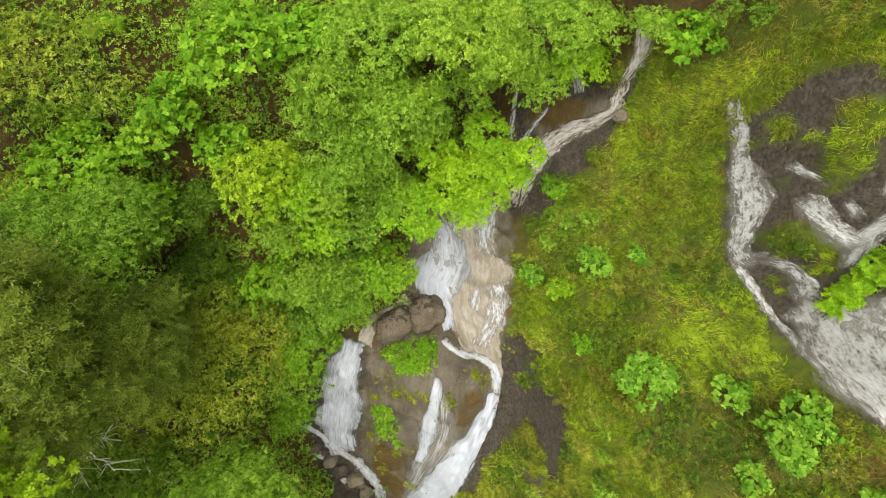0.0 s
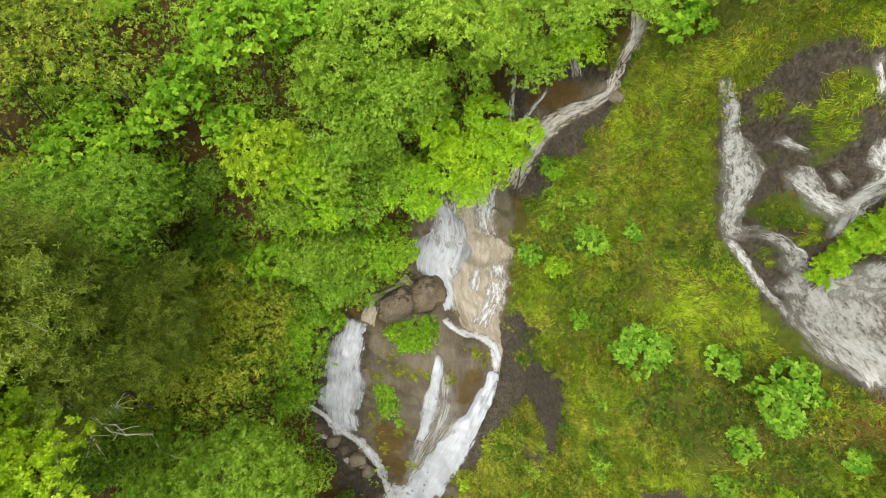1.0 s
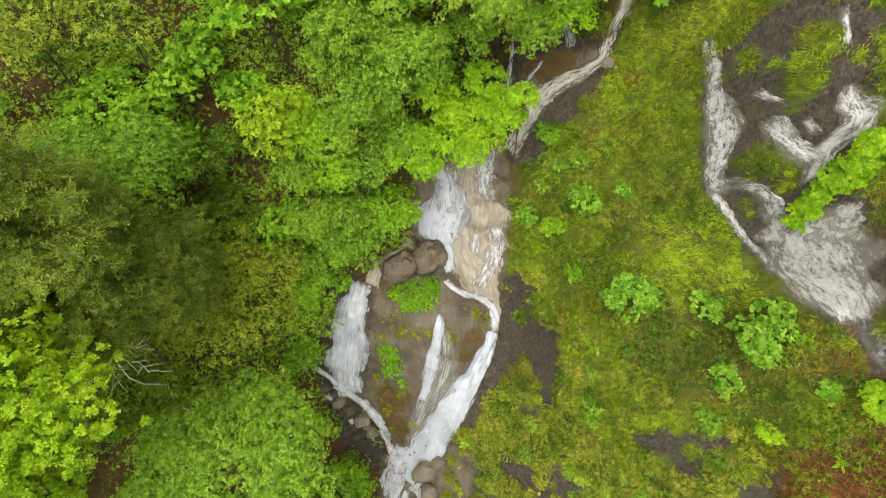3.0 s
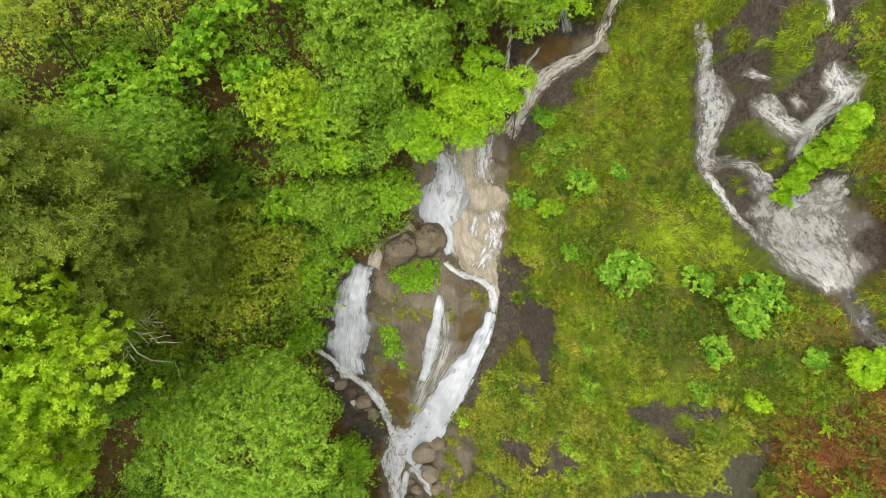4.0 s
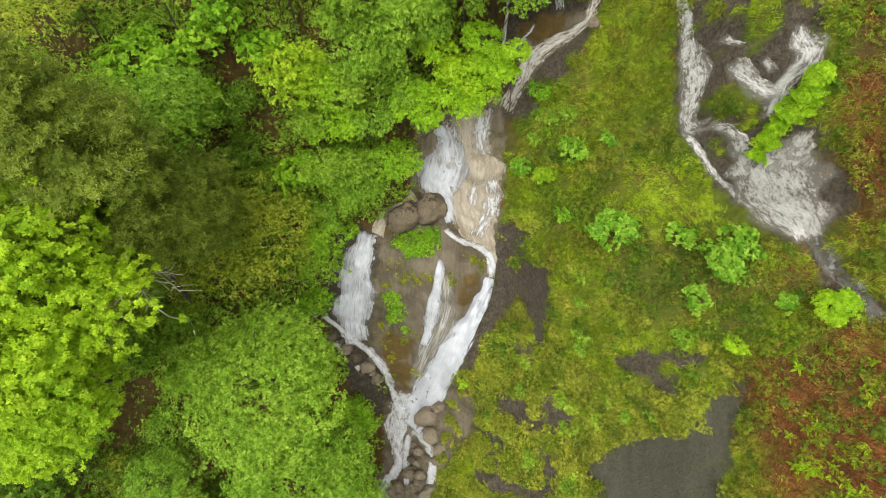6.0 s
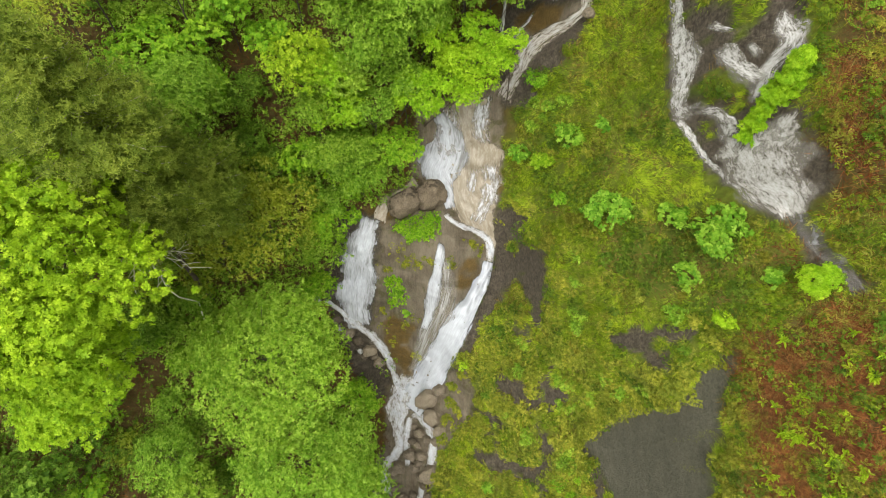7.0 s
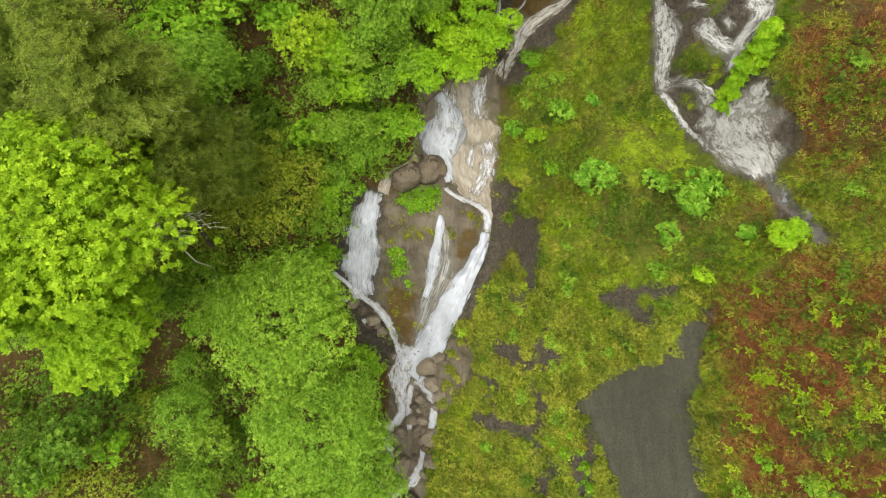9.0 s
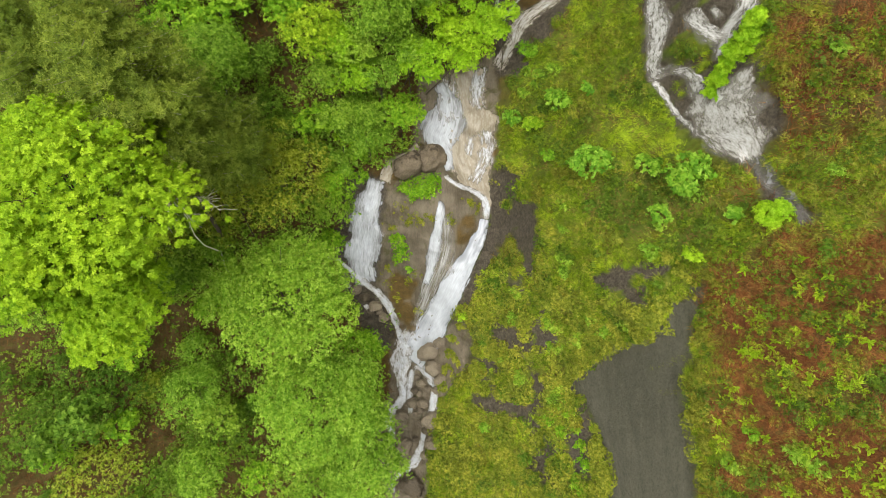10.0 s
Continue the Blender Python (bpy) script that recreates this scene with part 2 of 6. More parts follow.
LEAF = {
    "lime": leaf_material("lime_leaf", (0.20, 0.385, 0.008), (0.305, 0.52, 0.014), (0.43, 0.63, 0.04), 0.45),
    "sun": leaf_material("yellow_green_leaf", (0.19, 0.34, 0.008), (0.28, 0.455, 0.012), (0.38, 0.56, 0.03), 0.4),
    "bright": leaf_material("bright_green_leaf", (0.10, 0.24, 0.008), (0.19, 0.375, 0.014), (0.31, 0.51, 0.035), 0.4),
    "mid": leaf_material("mid_green_leaf", (0.105, 0.205, 0.012), (0.21, 0.365, 0.022), (0.345, 0.515, 0.065), 0.45),
    "deep": leaf_material("deep_green_leaf", (0.055, 0.115, 0.007), (0.11, 0.205, 0.013), (0.19, 0.30, 0.035), 0.45),
    "pale": leaf_material("pale_green_leaf", (0.135, 0.255, 0.014), (0.25, 0.425, 0.03), (0.385, 0.56, 0.075), 0.45),
    "dark": leaf_material("dark_green_leaf", (0.065, 0.135, 0.008), (0.135, 0.255, 0.018), (0.25, 0.385, 0.045), 0.45),
    "hazel": leaf_material("yellow_hazel_leaf", (0.15, 0.275, 0.008), (0.25, 0.41, 0.012), (0.37, 0.53, 0.033), 0.4),
    "heath": leaf_material("tan_green_heath", (0.09, 0.10, 0.007), (0.17, 0.175, 0.013), (0.27, 0.255, 0.036), 0.2, 0.7, 0.12),
    "sparse": leaf_material("tan_green_leaf", (0.15, 0.20, 0.01), (0.29, 0.37, 0.022), (0.48, 0.54, 0.075), 0.45),
    "open": leaf_material("open_hazel_leaf", (0.10, 0.15, 0.008), (0.19, 0.27, 0.016), (0.35, 0.43, 0.05), 0.4),
    "needle": leaf_material("pine_needle", (0.10, 0.15, 0.016), (0.20, 0.272, 0.03), (0.31, 0.39, 0.06), 0.5),
    "grass": leaf_material("green_grass", (0.09, 0.155, 0.004), (0.165, 0.26, 0.008), (0.285, 0.365, 0.02), 0.3, 0.6, 0.16),
    "limegrass": leaf_material("lime_grass", (0.19, 0.29, 0.008), (0.28, 0.395, 0.012), (0.37, 0.47, 0.03), 0.3, 0.6, 0.08),
    "dry": leaf_material("straw_grass", (0.13, 0.142, 0.009), (0.23, 0.235, 0.022), (0.35, 0.335, 0.052), 0.15, 0.7, 0.12),
    "moss": leaf_material("olive_moss", (0.135, 0.165, 0.012), (0.225, 0.255, 0.022), (0.335, 0.355, 0.05), 0.2, 0.7, 0.14),
    "young": leaf_material("young_maple_leaf", (0.09, 0.225, 0.012), (0.18, 0.36, 0.024), (0.30, 0.49, 0.055), 0.4),
    "herb": leaf_material("herb_leaf", (0.07, 0.125, 0.005), (0.13, 0.205, 0.008), (0.2, 0.28, 0.016), 0.25, 0.6, 0.12),
    "tussock": leaf_material("tussock_grass", (0.17, 0.185, 0.016), (0.27, 0.28, 0.034), (0.39, 0.38, 0.075), 0.2, 0.7, 0.1),
    "brown": leaf_material("brown_stem", (0.06, 0.04, 0.010), (0.13, 0.085, 0.022), (0.23, 0.17, 0.055), 0.1, 0.7, 0.1),
    "hollow": leaf_material("dark_herb_leaf", (0.045, 0.085, 0.006), (0.085, 0.15, 0.010), (0.15, 0.225, 0.022), 0.3, 0.6, 0.1),
    "red": leaf_material("dead_bracken", (0.065, 0.018, 0.006), (0.155, 0.050, 0.014), (0.27, 0.125, 0.04), 0.1, 0.7, 0.1),
}

# ---------------------------------------------------------------- the lie of the land
# The hillside is a sheet raised from an inclined plane: a runs across it, b up it, and the net gives the height over the plane.
TILTED = radians(58)
UP_B, UP_N = np.array([0, math.sin(TILTED), math.cos(TILTED)]), np.array([0, -math.cos(TILTED), math.sin(TILTED)])
KA = np.array([-34, -20, -11, -5, 0, 5, 9, 13, 17, 21, 30.0])
KB = np.array([-26, -14, -6, 1, 8, 14, 20, 26, 40.0])
NET = np.array([[4.5, 0.5, -2.9, -4.4, -3.7, 0.9, 5.6, 10.2, 12.5, 13.6, 16.0], [3.9, 0.0, -3.9, -6.0, -3.3, -0.2, 3.2, 7.9, 11.8, 13.9, 17.9], [3.9, -0.8, -4.0, -7.3, -5.1, -1.3, 1.9, 4.8, 11.3, 14.4, 19.2], [3.9, -1.3, -4.3, -7.8, -6.0, -1.3, 2.5, 2.7, 12.1, 15.7, 20.5], [3.7, 0.4, -5.0, -4.9, -2.0, -1.2, 3.8, 9.1, 11.5, 14.9, 22.0], [3.5, 2.0, -2.4, -1.0, 1.3, -0.4, 7.8, 9.5, 12.9, 15.5, 21.7], [4.6, 2.3, 0.4, -0.4, -1.0, 1.3, 4.2, 8.0, 9.4, 18.1, 20.8], [5.9, 3.5, 2.0, 1.4, 0.8, 1.7, 3.9, 6.9, 15.2, 18.6, 17.6], [8.2, 7.4, 7.1, 5.5, 3.8, 2.7, 5.0, 12.8, 20.4, 16.3, 6.7]])


def weights(k, v):
    """Smooth interpolation between the knots k, straight beyond them."""
    n = len(k)
    w, tan = np.zeros((len(v), n)), np.zeros((n, n))
    for i in range(n):
        lo, hi = max(i - 1, 0), min(i + 1, n - 1)
        tan[i, hi] += 1 / (k[hi] - k[lo])
        tan[i, lo] -= 1 / (k[hi] - k[lo])
    i = np.clip(np.searchsorted(k, v) - 1, 0, n - 2)
    h = k[i + 1] - k[i]
    u = np.clip((v - k[i]) / h, 0, 1)
    r = np.arange(len(v))
    w[r, i] += 2 * u**3 - 3 * u**2 + 1
    w[r, i + 1] += 3 * u**2 - 2 * u**3
    w += ((u**3 - 2 * u**2 + u) * h)[:, None] * tan[i] + ((u**3 - u**2) * h)[:, None] * tan[i + 1]
    return w


def hash2(i, j, seed):
    h = (i * 374761393 + j * 668265263 + seed * 974634777) & 0x7FFFFFFF
    h = ((h ^ (h >> 13)) * 1274126177) & 0x7FFFFFFF
    return ((h ^ (h >> 16)) & 0xFFFF) / 65535.0


def lattice(x, y, seed):
    i, j = np.floor(x).astype(np.int64), np.floor(y).astype(np.int64)
    u, v = x - i, y - j
    u, v = u * u * (3 - 2 * u), v * v * (3 - 2 * v)
    a, b = hash2(i, j, seed), hash2(i + 1, j, seed)
    c, d = hash2(i, j + 1, seed), hash2(i + 1, j + 1, seed)
    return (a * (1 - u) + b * u) * (1 - v) + (c * (1 - u) + d * u) * v - 0.5


def fbm(x, y, seed, octaves=3):
    s, amp = 0, 1.0
    for o in range(octaves):
        s = s + amp * lattice(x * 2**o + 17.3 * o, y * 2**o - 9.1 * o, seed + o)
        amp *= 0.5
    return s


def inside(poly, x, y):
    """Distance to the edge of a polygon: plus inside, minus outside."""
    best, odd = np.full(len(x), 1e9), np.zeros(len(x), bool)
    for (x0, y0), (x1, y1) in zip(poly, poly[1:] + poly[:1]):
        dx, dy = x1 - x0, y1 - y0
        u = np.clip(((x - x0) * dx + (y - y0) * dy) / (dx * dx + dy * dy + 1e-9), 0, 1)
        best = np.minimum(best, np.hypot(x - x0 - u * dx, y - y0 - u * dy))
        if y0 != y1:
            odd ^= ((y0 > y) != (y1 > y)) & (x < dx * (y - y0) / dy + x0)
    return np.where(odd, best, -best)


def step(a, b, v):
    u = np.clip((v - a) / (b - a), 0, 1)
    return u * u * (3 - 2 * u)


DARK_ROCK = [
    [(19.6, 16.2), (20.6, 16.0), (21.0, 14.9), (21.9, 13.8), (22.8, 12.9), (23.5, 11.6), (22.6, 11.3), (21.8, 12.4), (20.9, 13.2), (20.2, 14.2)],
    [(14.7, 30.0), (15.5, 30.6), (15.9, 31.4), (18.5, 30.1), (19.1, 27.6), (19.1, 25.1), (19.4, 22.6), (20.1, 20.8), (20.8, 19.0), (20.7, 17.4), (20.4, 15.8), (19.3, 16.0), (18.5, 17.6), (17.4, 20.1), (15.6, 22.9), (14.9, 25.8)],
    [(3.4, 16.4), (4.2, 17.7), (5.3, 18.2), (6.9, 17.4), (7.0, 16.5), (6.4, 15.7), (6.6, 14.9), (7.6, 15.0), (8.1, 11.3), (7.8, 9.3), (8.2, 7.3), (7.6, 7.8), (6.7, 9.9), (6.2, 11.9), (5.2, 10.7), (4.6, 9.0), (3.5, 7.5), (2.8, 4.9), (1.1, 4.6), (2.0, 7.5), (3.9, 11.4), (4.1, 13.8), (3.8, 15.2)],
    [(0.6, 3.9), (2.1, 3.7), (2.5, 1.1), (2.4, -0.8), (1.0, -1.5), (0.4, -0.4), (-0.3, 1.1)],
    [(11.6, 7.7), (12.2, 8.5), (14.3, 9.2), (16.0, 8.9), (16.0, 8.2), (14.4, 7.8), (15.4, 6.3), (14.2, 6.0), (13.3, 6.8)],
    [(4.6, 33.6), (6.2, 34.8), (8.3, 35.3), (10.4, 34.0), (11.1, 34.0), (11.2, 32.4), (10.5, 31.1), (10.1, 30.2), (8.9, 28.7), (7.4, 28.6), (7.0, 27.4), (7.6, 26.7), (6.0, 26.1), (4.4, 26.2), (4.2, 28.5)],
    [(-9.1, 17.7), (-11.4, 9.8), (-9.6, 3.5), (-6.7, -0.2), (-4.7, -0.5), (-6.6, 6.4), (-4.9, 17.7)],
]
PALE_ROCK = [
    [(-5.8, 18.7), (-4.0, 19.9), (-1.3, 20.4), (0.6, 19.8), (0.6, 17.7), (3.6, 15.4), (3.8, 13.1), (0.9, 5.5), (-2.5, 0.7), (-4.4, 0.8), (-7.1, 7.0), (-6.4, 12.0), (-5.5, 15.9)],
    [(-2.1, 26.6), (4.5, 28.2), (4.9, 25.6), (4.7, 22.1), (4.9, 19.5), (4.4, 17.7), (3.8, 15.0), (0.6, 17.3), (-0.8, 20.5), (-3.1, 20.5)],
    [(5.6, 32.3), (6.0, 33.5), (7.4, 34.1), (8.8, 33.4), (10.3, 33.0), (10.2, 32.3), (8.5, 32.3), (6.6, 31.3)],
    [(-6.0, 0.8), (-2.6, 0.8), (0.1, 1.7), (1.5, 3.6), (2.7, 1.4), (2.4, -1.5), (0.1, -4.2), (-1.1, -7.1), (-1.7, -10.5), (-2.3, -16.1), (-5.8, -16.5), (-7.1, -10.8), (-7.1, -7.4), (-6.0, -4.6)],
]
SLAB = [(18.0, 8.3), (18.2, 6.7), (17.5, 4.7), (17.3, 2.3), (16.9, 0.6), (17.1, -1.8), (17.6, -3.7), (17.9, -6.1), (17.7, -12.1), (13.5, -14.2), (13.3, -9.8), (13.1, -6.8), (12.5, -3.5), (10.9, -2.3), (13.1, 0.3), (14.2, 2.1), (15.6, 3.4), (15.9, 4.8), (16.8, 6.4)]
# grass that clings to the rock: a, b, radius
TURF_ON_ROCK = [(17.1, 29.4, 0.7), (17.1, 28.6, 0.72), (17.1, 27.7, 0.62), (17.0, 27.1, 0.4), (16.8, 26.5, 0.25), (15.9, 26.9, 0.22), (14.9, 28.9, 0.23), (16.1, 28.7, 0.23), (15.6, 29.1, 0.2), (18.3, 28.3, 0.31),
                (16.3, 24.9, 0.35), (16.8, 24.4, 0.6), (17.4, 23.9, 0.45), (16.2, 24.4, 0.4), (16.7, 23.7, 0.4), (17.9, 22.9, 0.35), (17.0, 22.2, 0.2), (17.5, 21.6, 0.2), (19.7, 20.3, 0.4), (15.3, 29.8, 0.31),
                (7.4, 15.6, 0.9), (5.8, 14.6, 0.4), (14.3, 7.8, 0.5), (15.3, 7.6, 0.5)]
# rust-brown stains on the rock: a, b, radius
OCHRE = [(-4.6, 6.2, 1.4), (-4.1, 3.8, 1.3), (-3.9, 2.0, 0.8), (-5.0, 7.3, 1.0), (2.4, 12.9, 0.8), (1.9, 11.8, 0.8), (7.4, 33.2, 1.6), (-5.4, 17.6, 1.2), (4.6, 20.0, 0.6)]

# streams: a, b, width
STREAMS = {
    "upper_chute": ("BROWN", [(11.4, 36.6, 0.71), (11.3, 34.9, 0.8), (10.9, 33.9, 0.86), (10.7, 33.2, 0.79), (10.5, 32.4, 0.88), (9.7, 32.0, 1.23), (8.9, 31.9, 1.58), (8.0, 31.6, 1.87), (7.2, 31.0, 1.98), (6.6, 30.2, 1.91), (6.2, 29.2, 1.4), (5.7, 28.4, 1.2), (4.7, 26.8, 1.5)]),
    "side_fan": ("RAPID", [(8.6, 36.2, 0.9), (8.5, 35.4, 1.09), (8.7, 34.4, 0.92), (8.8, 33.6, 0.42)]),
    "side_trickle": ("RAPID", [(5.1, 37.3, 0.35), (5.0, 36.2, 0.38), (4.9, 34.1, 0.46), (4.7, 32.0, 0.55), (4.6, 31.0, 0.5)]),
    "grey_trickle": ("RAPID", [(7.3, 33.6, 0.2), (6.8, 33.0, 0.36), (6.2, 32.2, 0.55), (5.6, 31.5, 0.55), (5.0, 30.9, 0.5)]),
    "cascade": ("SILTY", [(1.9, 27.2, 3.2), (1.9, 26.1, 3.6), (2.2, 24.3, 4.77), (2.2, 22.6, 5.28), (2.2, 20.8, 5.32), (2.2, 19.4, 4.86), (2.6, 18.0, 3.69), (3.2, 16.6, 2.08), (3.8, 15.4, 1.02), (4.0, 14.2, 0.84)]),
    "cascade_white": ("SHEET", [(-0.6, 26.0, 0.9), (-0.1, 24.8, 2.05), (0.1, 23.5, 3.23), (-0.2, 22.2, 4.21), (-0.6, 21.1, 4.24), (-0.3, 20.0, 2.83), (0.3, 18.9, 1.4), (0.5, 17.8, 0.7)]),
    "cascade_middle": ("LACE", [(0.3, 26.6, 0.9), (0.5, 25.4, 1.5), (0.3, 24.0, 2.4), (0.8, 22.4, 2.5)]),
    "cascade_top": ("LACE", [(3.4, 27.4, 1.40), (3.1, 25.6, 1.6), (3.0, 24.6, 1.7), (3.5, 23.3, 1.0)]),
    "cascade_low": ("LACE", [(3.7, 21.6, 2.0), (3.8, 20.3, 2.0), (3.8, 19.3, 1.8), (3.5, 18.3, 1.5), (2.7, 16.6, 1.2)]),
    "cascade_fringe": ("LACE", [(2.6, 21.3, 0.9), (2.4, 20.3, 0.8), (2.2, 18.9, 0.5)]),
    "cascade_lip": ("POOL", [(-0.1, 17.5, 0.46), (0.6, 16.8, 0.55), (1.7, 16.2, 0.55), (2.9, 15.8, 0.55), (3.7, 15.2, 0.65), (3.9, 14.3, 0.75), (3.8, 13.1, 0.84)]),
    "right_fall": ("WHITE", [(3.8, 13.4, 0.84), (3.5, 12.1, 1.13), (2.9, 10.8, 1.41), (1.9, 8.9, 1.99), (0.8, 6.9, 2.52), (-0.4, 4.4, 2.95), (-1.7, 1.7, 3.41), (-2.8, -0.6, 3.25), (-3.6, -1.9, 2.6)]),
    "middle_veil": ("SHEET", [(-0.4, 15.0, 0.4), (-0.4, 14.5, 0.63), (-0.5, 13.5, 0.76), (-0.8, 12.1, 1.0), (-1.1, 10.2, 1.32), (-1.4, 8.6, 1.17), (-2.0, 6.8, 0.6)]),
    "veil_fan": ("THIN", [(0.1, 13.6, 0.35), (0.1, 12.1, 1.09), (-0.0, 10.6, 1.76), (-0.5, 8.7, 2.49), (-1.3, 6.9, 2.28), (-2.2, 4.7, 1.56), (-3.5, 2.0, 0.75)]),
    "left_branch": ("SILTY", [(-2.3, 20.2, 1.1), (-3.4, 19.5, 0.7), (-4.3, 19.2, 0.56), (-5.0, 18.7, 0.84), (-5.4, 17.8, 1.03), (-5.9, 16.8, 1.4)]),
    "left_fall": ("SHEET", [(-6.6, 17.3, 2.15), (-7.1, 15.7, 2.93), (-7.7, 13.7, 3.48), (-8.2, 11.6, 3.98), (-8.6, 9.4, 3.89), (-8.6, 7.8, 3.3), (-8.3, 6.7, 2.0)]),
    "left_outflow": ("POOL", [(-11.5, 9.8, 0.4), (-10.4, 8.8, 0.51), (-9.2, 7.7, 0.78), (-7.7, 6.4, 0.95), (-6.5, 5.3, 0.88), (-5.6, 3.5, 0.8), (-5.0, 1.7, 0.81), (-4.4, -0.0, 1.2), (-4.1, -1.4, 1.63)]),
    "bank_splash": ("POOL", [(-12.2, 10.1, 0.3), (-11.9, 9.8, 0.55), (-11.5, 9.4, 0.3)]),
    "stone_splash": ("POOL", [(-10.5, 7.1, 0.3), (-10.1, 6.8, 0.7), (-9.8, 6.4, 0.4)]),
    "low_splash": ("POOL", [(-8.5, 4.8, 0.3), (-8.1, 4.3, 0.5), (-7.8, 4.0, 0.3)]),
    "foot_pool": ("POOL", [(-3.6, 1.8, 1.6), (-4.3, 0.0, 2.5), (-4.7, -1.7, 2.5), (-4.6, -3.4, 1.7), (-4.5, -5.0, 1.5), (-5.0, -6.0, 1.1), (-5.7, -7.0, 1.1), (-6.0, -8.0, 0.9), (-5.7, -9.2, 0.7), (-5.5, -10.4, 0.5)]),
    "foot_rill": ("POOL", [(-3.1, -1.8, 1.4), (-2.2, -2.7, 1.05), (-1.4, -3.8, 0.92), (-1.3, -5.2, 1.02), (-1.5, -6.5, 0.9), (-2.1, -8.1, 0.45), (-2.5, -9.8, 0.55), (-2.9, -11.2, 1.0), (-3.8, -12.3, 0.8), (-5.3, -13.6, 0.45), (-5.8, -15.0, 0.83)]),
    "foot_splash": ("POOL", [(-3.5, -2.4, 0.55), (-3.9, -4.7, 1.0), (-3.8, -6.1, 0.8), (-3.7, -7.2, 0.4)]),
    "second_stream": ("RAPID", [(14.4, 31.4, 0.2), (14.5, 31.0, 0.22), (14.7, 29.7, 0.34), (14.9, 28.4, 0.54), (15.1, 27.3, 1.05), (15.3, 26.3, 1.3), (15.4, 25.5, 1.25), (15.4, 24.6, 1.1), (15.5, 23.9, 1.4), (15.9, 23.3, 1.5), (16.4, 23.1, 1.1)]),
    "left_line": ("RAPID", [(15.5, 23.3, 0.63), (16.0, 22.4, 0.56), (16.6, 21.6, 0.57), (17.2, 20.8, 0.64), (17.5, 20.3, 0.35), (17.9, 19.6, 0.2), (18.2, 18.6, 0.15)]),
    "second_branch": ("RAPID", [(16.3, 23.4, 0.81), (17.0, 23.0, 0.53), (17.5, 22.4, 0.73), (18.0, 21.7, 0.86), (18.2, 21.1, 0.8)]),
    "slab_fan": ("RAPID", [(16.2, 26.3, 0.2), (16.5, 25.9, 0.68), (17.0, 25.2, 1.03), (17.6, 24.6, 1.2), (18.1, 24.1, 1.08), (18.4, 23.9, 0.59)]),
    "upper_fan": ("RAPID", [(18.1, 27.2, 0.2), (18.4, 26.5, 1.11), (18.7, 25.8, 1.66), (18.7, 25.2, 1.68), (18.4, 24.8, 1.15), (18.3, 24.3, 1.06), (18.3, 23.2, 0.5), (18.2, 22.8, 0.31)]),
    "thin_streak": ("RAPID", [(17.2, 26.0, 0.2), (17.6, 25.5, 0.29), (17.9, 25.1, 0.41)]),
    "small_streak": ("RAPID", [(15.9, 27.9, 0.2), (16.3, 27.3, 0.26), (16.6, 26.8, 0.2)]),
    "top_trickle": ("RAPID", [(17.5, 30.4, 0.42), (17.6, 29.6, 0.34), (17.8, 29.1, 0.30), (17.9, 28.5, 0.2)]),
    "wide_apron": ("APRON", [(18.2, 21.7, 0.9), (18.4, 21.2, 1.4), (18.7, 20.4, 2.4), (18.9, 19.4, 2.9), (19.1, 18.3, 3.2), (19.4, 17.4, 2.7), (19.8, 16.6, 1.7), (20.1, 15.8, 0.8)]),
    "apron_side": ("APRON", [(19.3, 22.0, 0.4), (19.3, 21.4, 0.77), (19.4, 20.7, 1.19), (19.4, 19.9, 1.6)]),
    "dark_run": ("DARKRUN", [(20.0, 16.6, 0.5), (20.6, 15.4, 0.5), (21.0, 14.6, 0.6), (21.7, 13.7, 0.7), (22.4, 12.6, 0.7), (22.9, 11.7, 0.6)]),
}
CARVE = {"upper_chute": 0.35, "cascade": 0.3, "second_stream": 0.35, "wide_apron": 0.4, "left_outflow": 0.3, "dark_run": 0.5, "right_fall": 0.25, "upper_fan": 0.25}


def curve(points, gap=0.22):
    """Even steps along a smooth line through the points."""
    p = np.array(points, float)
    s = np.concatenate([[0], np.cumsum(np.hypot(*np.diff(p[:, :2], axis=0).T))])
    v = np.linspace(0, s[-1], max(4, int(s[-1] / gap)))
    return weights(s, v) @ p, v


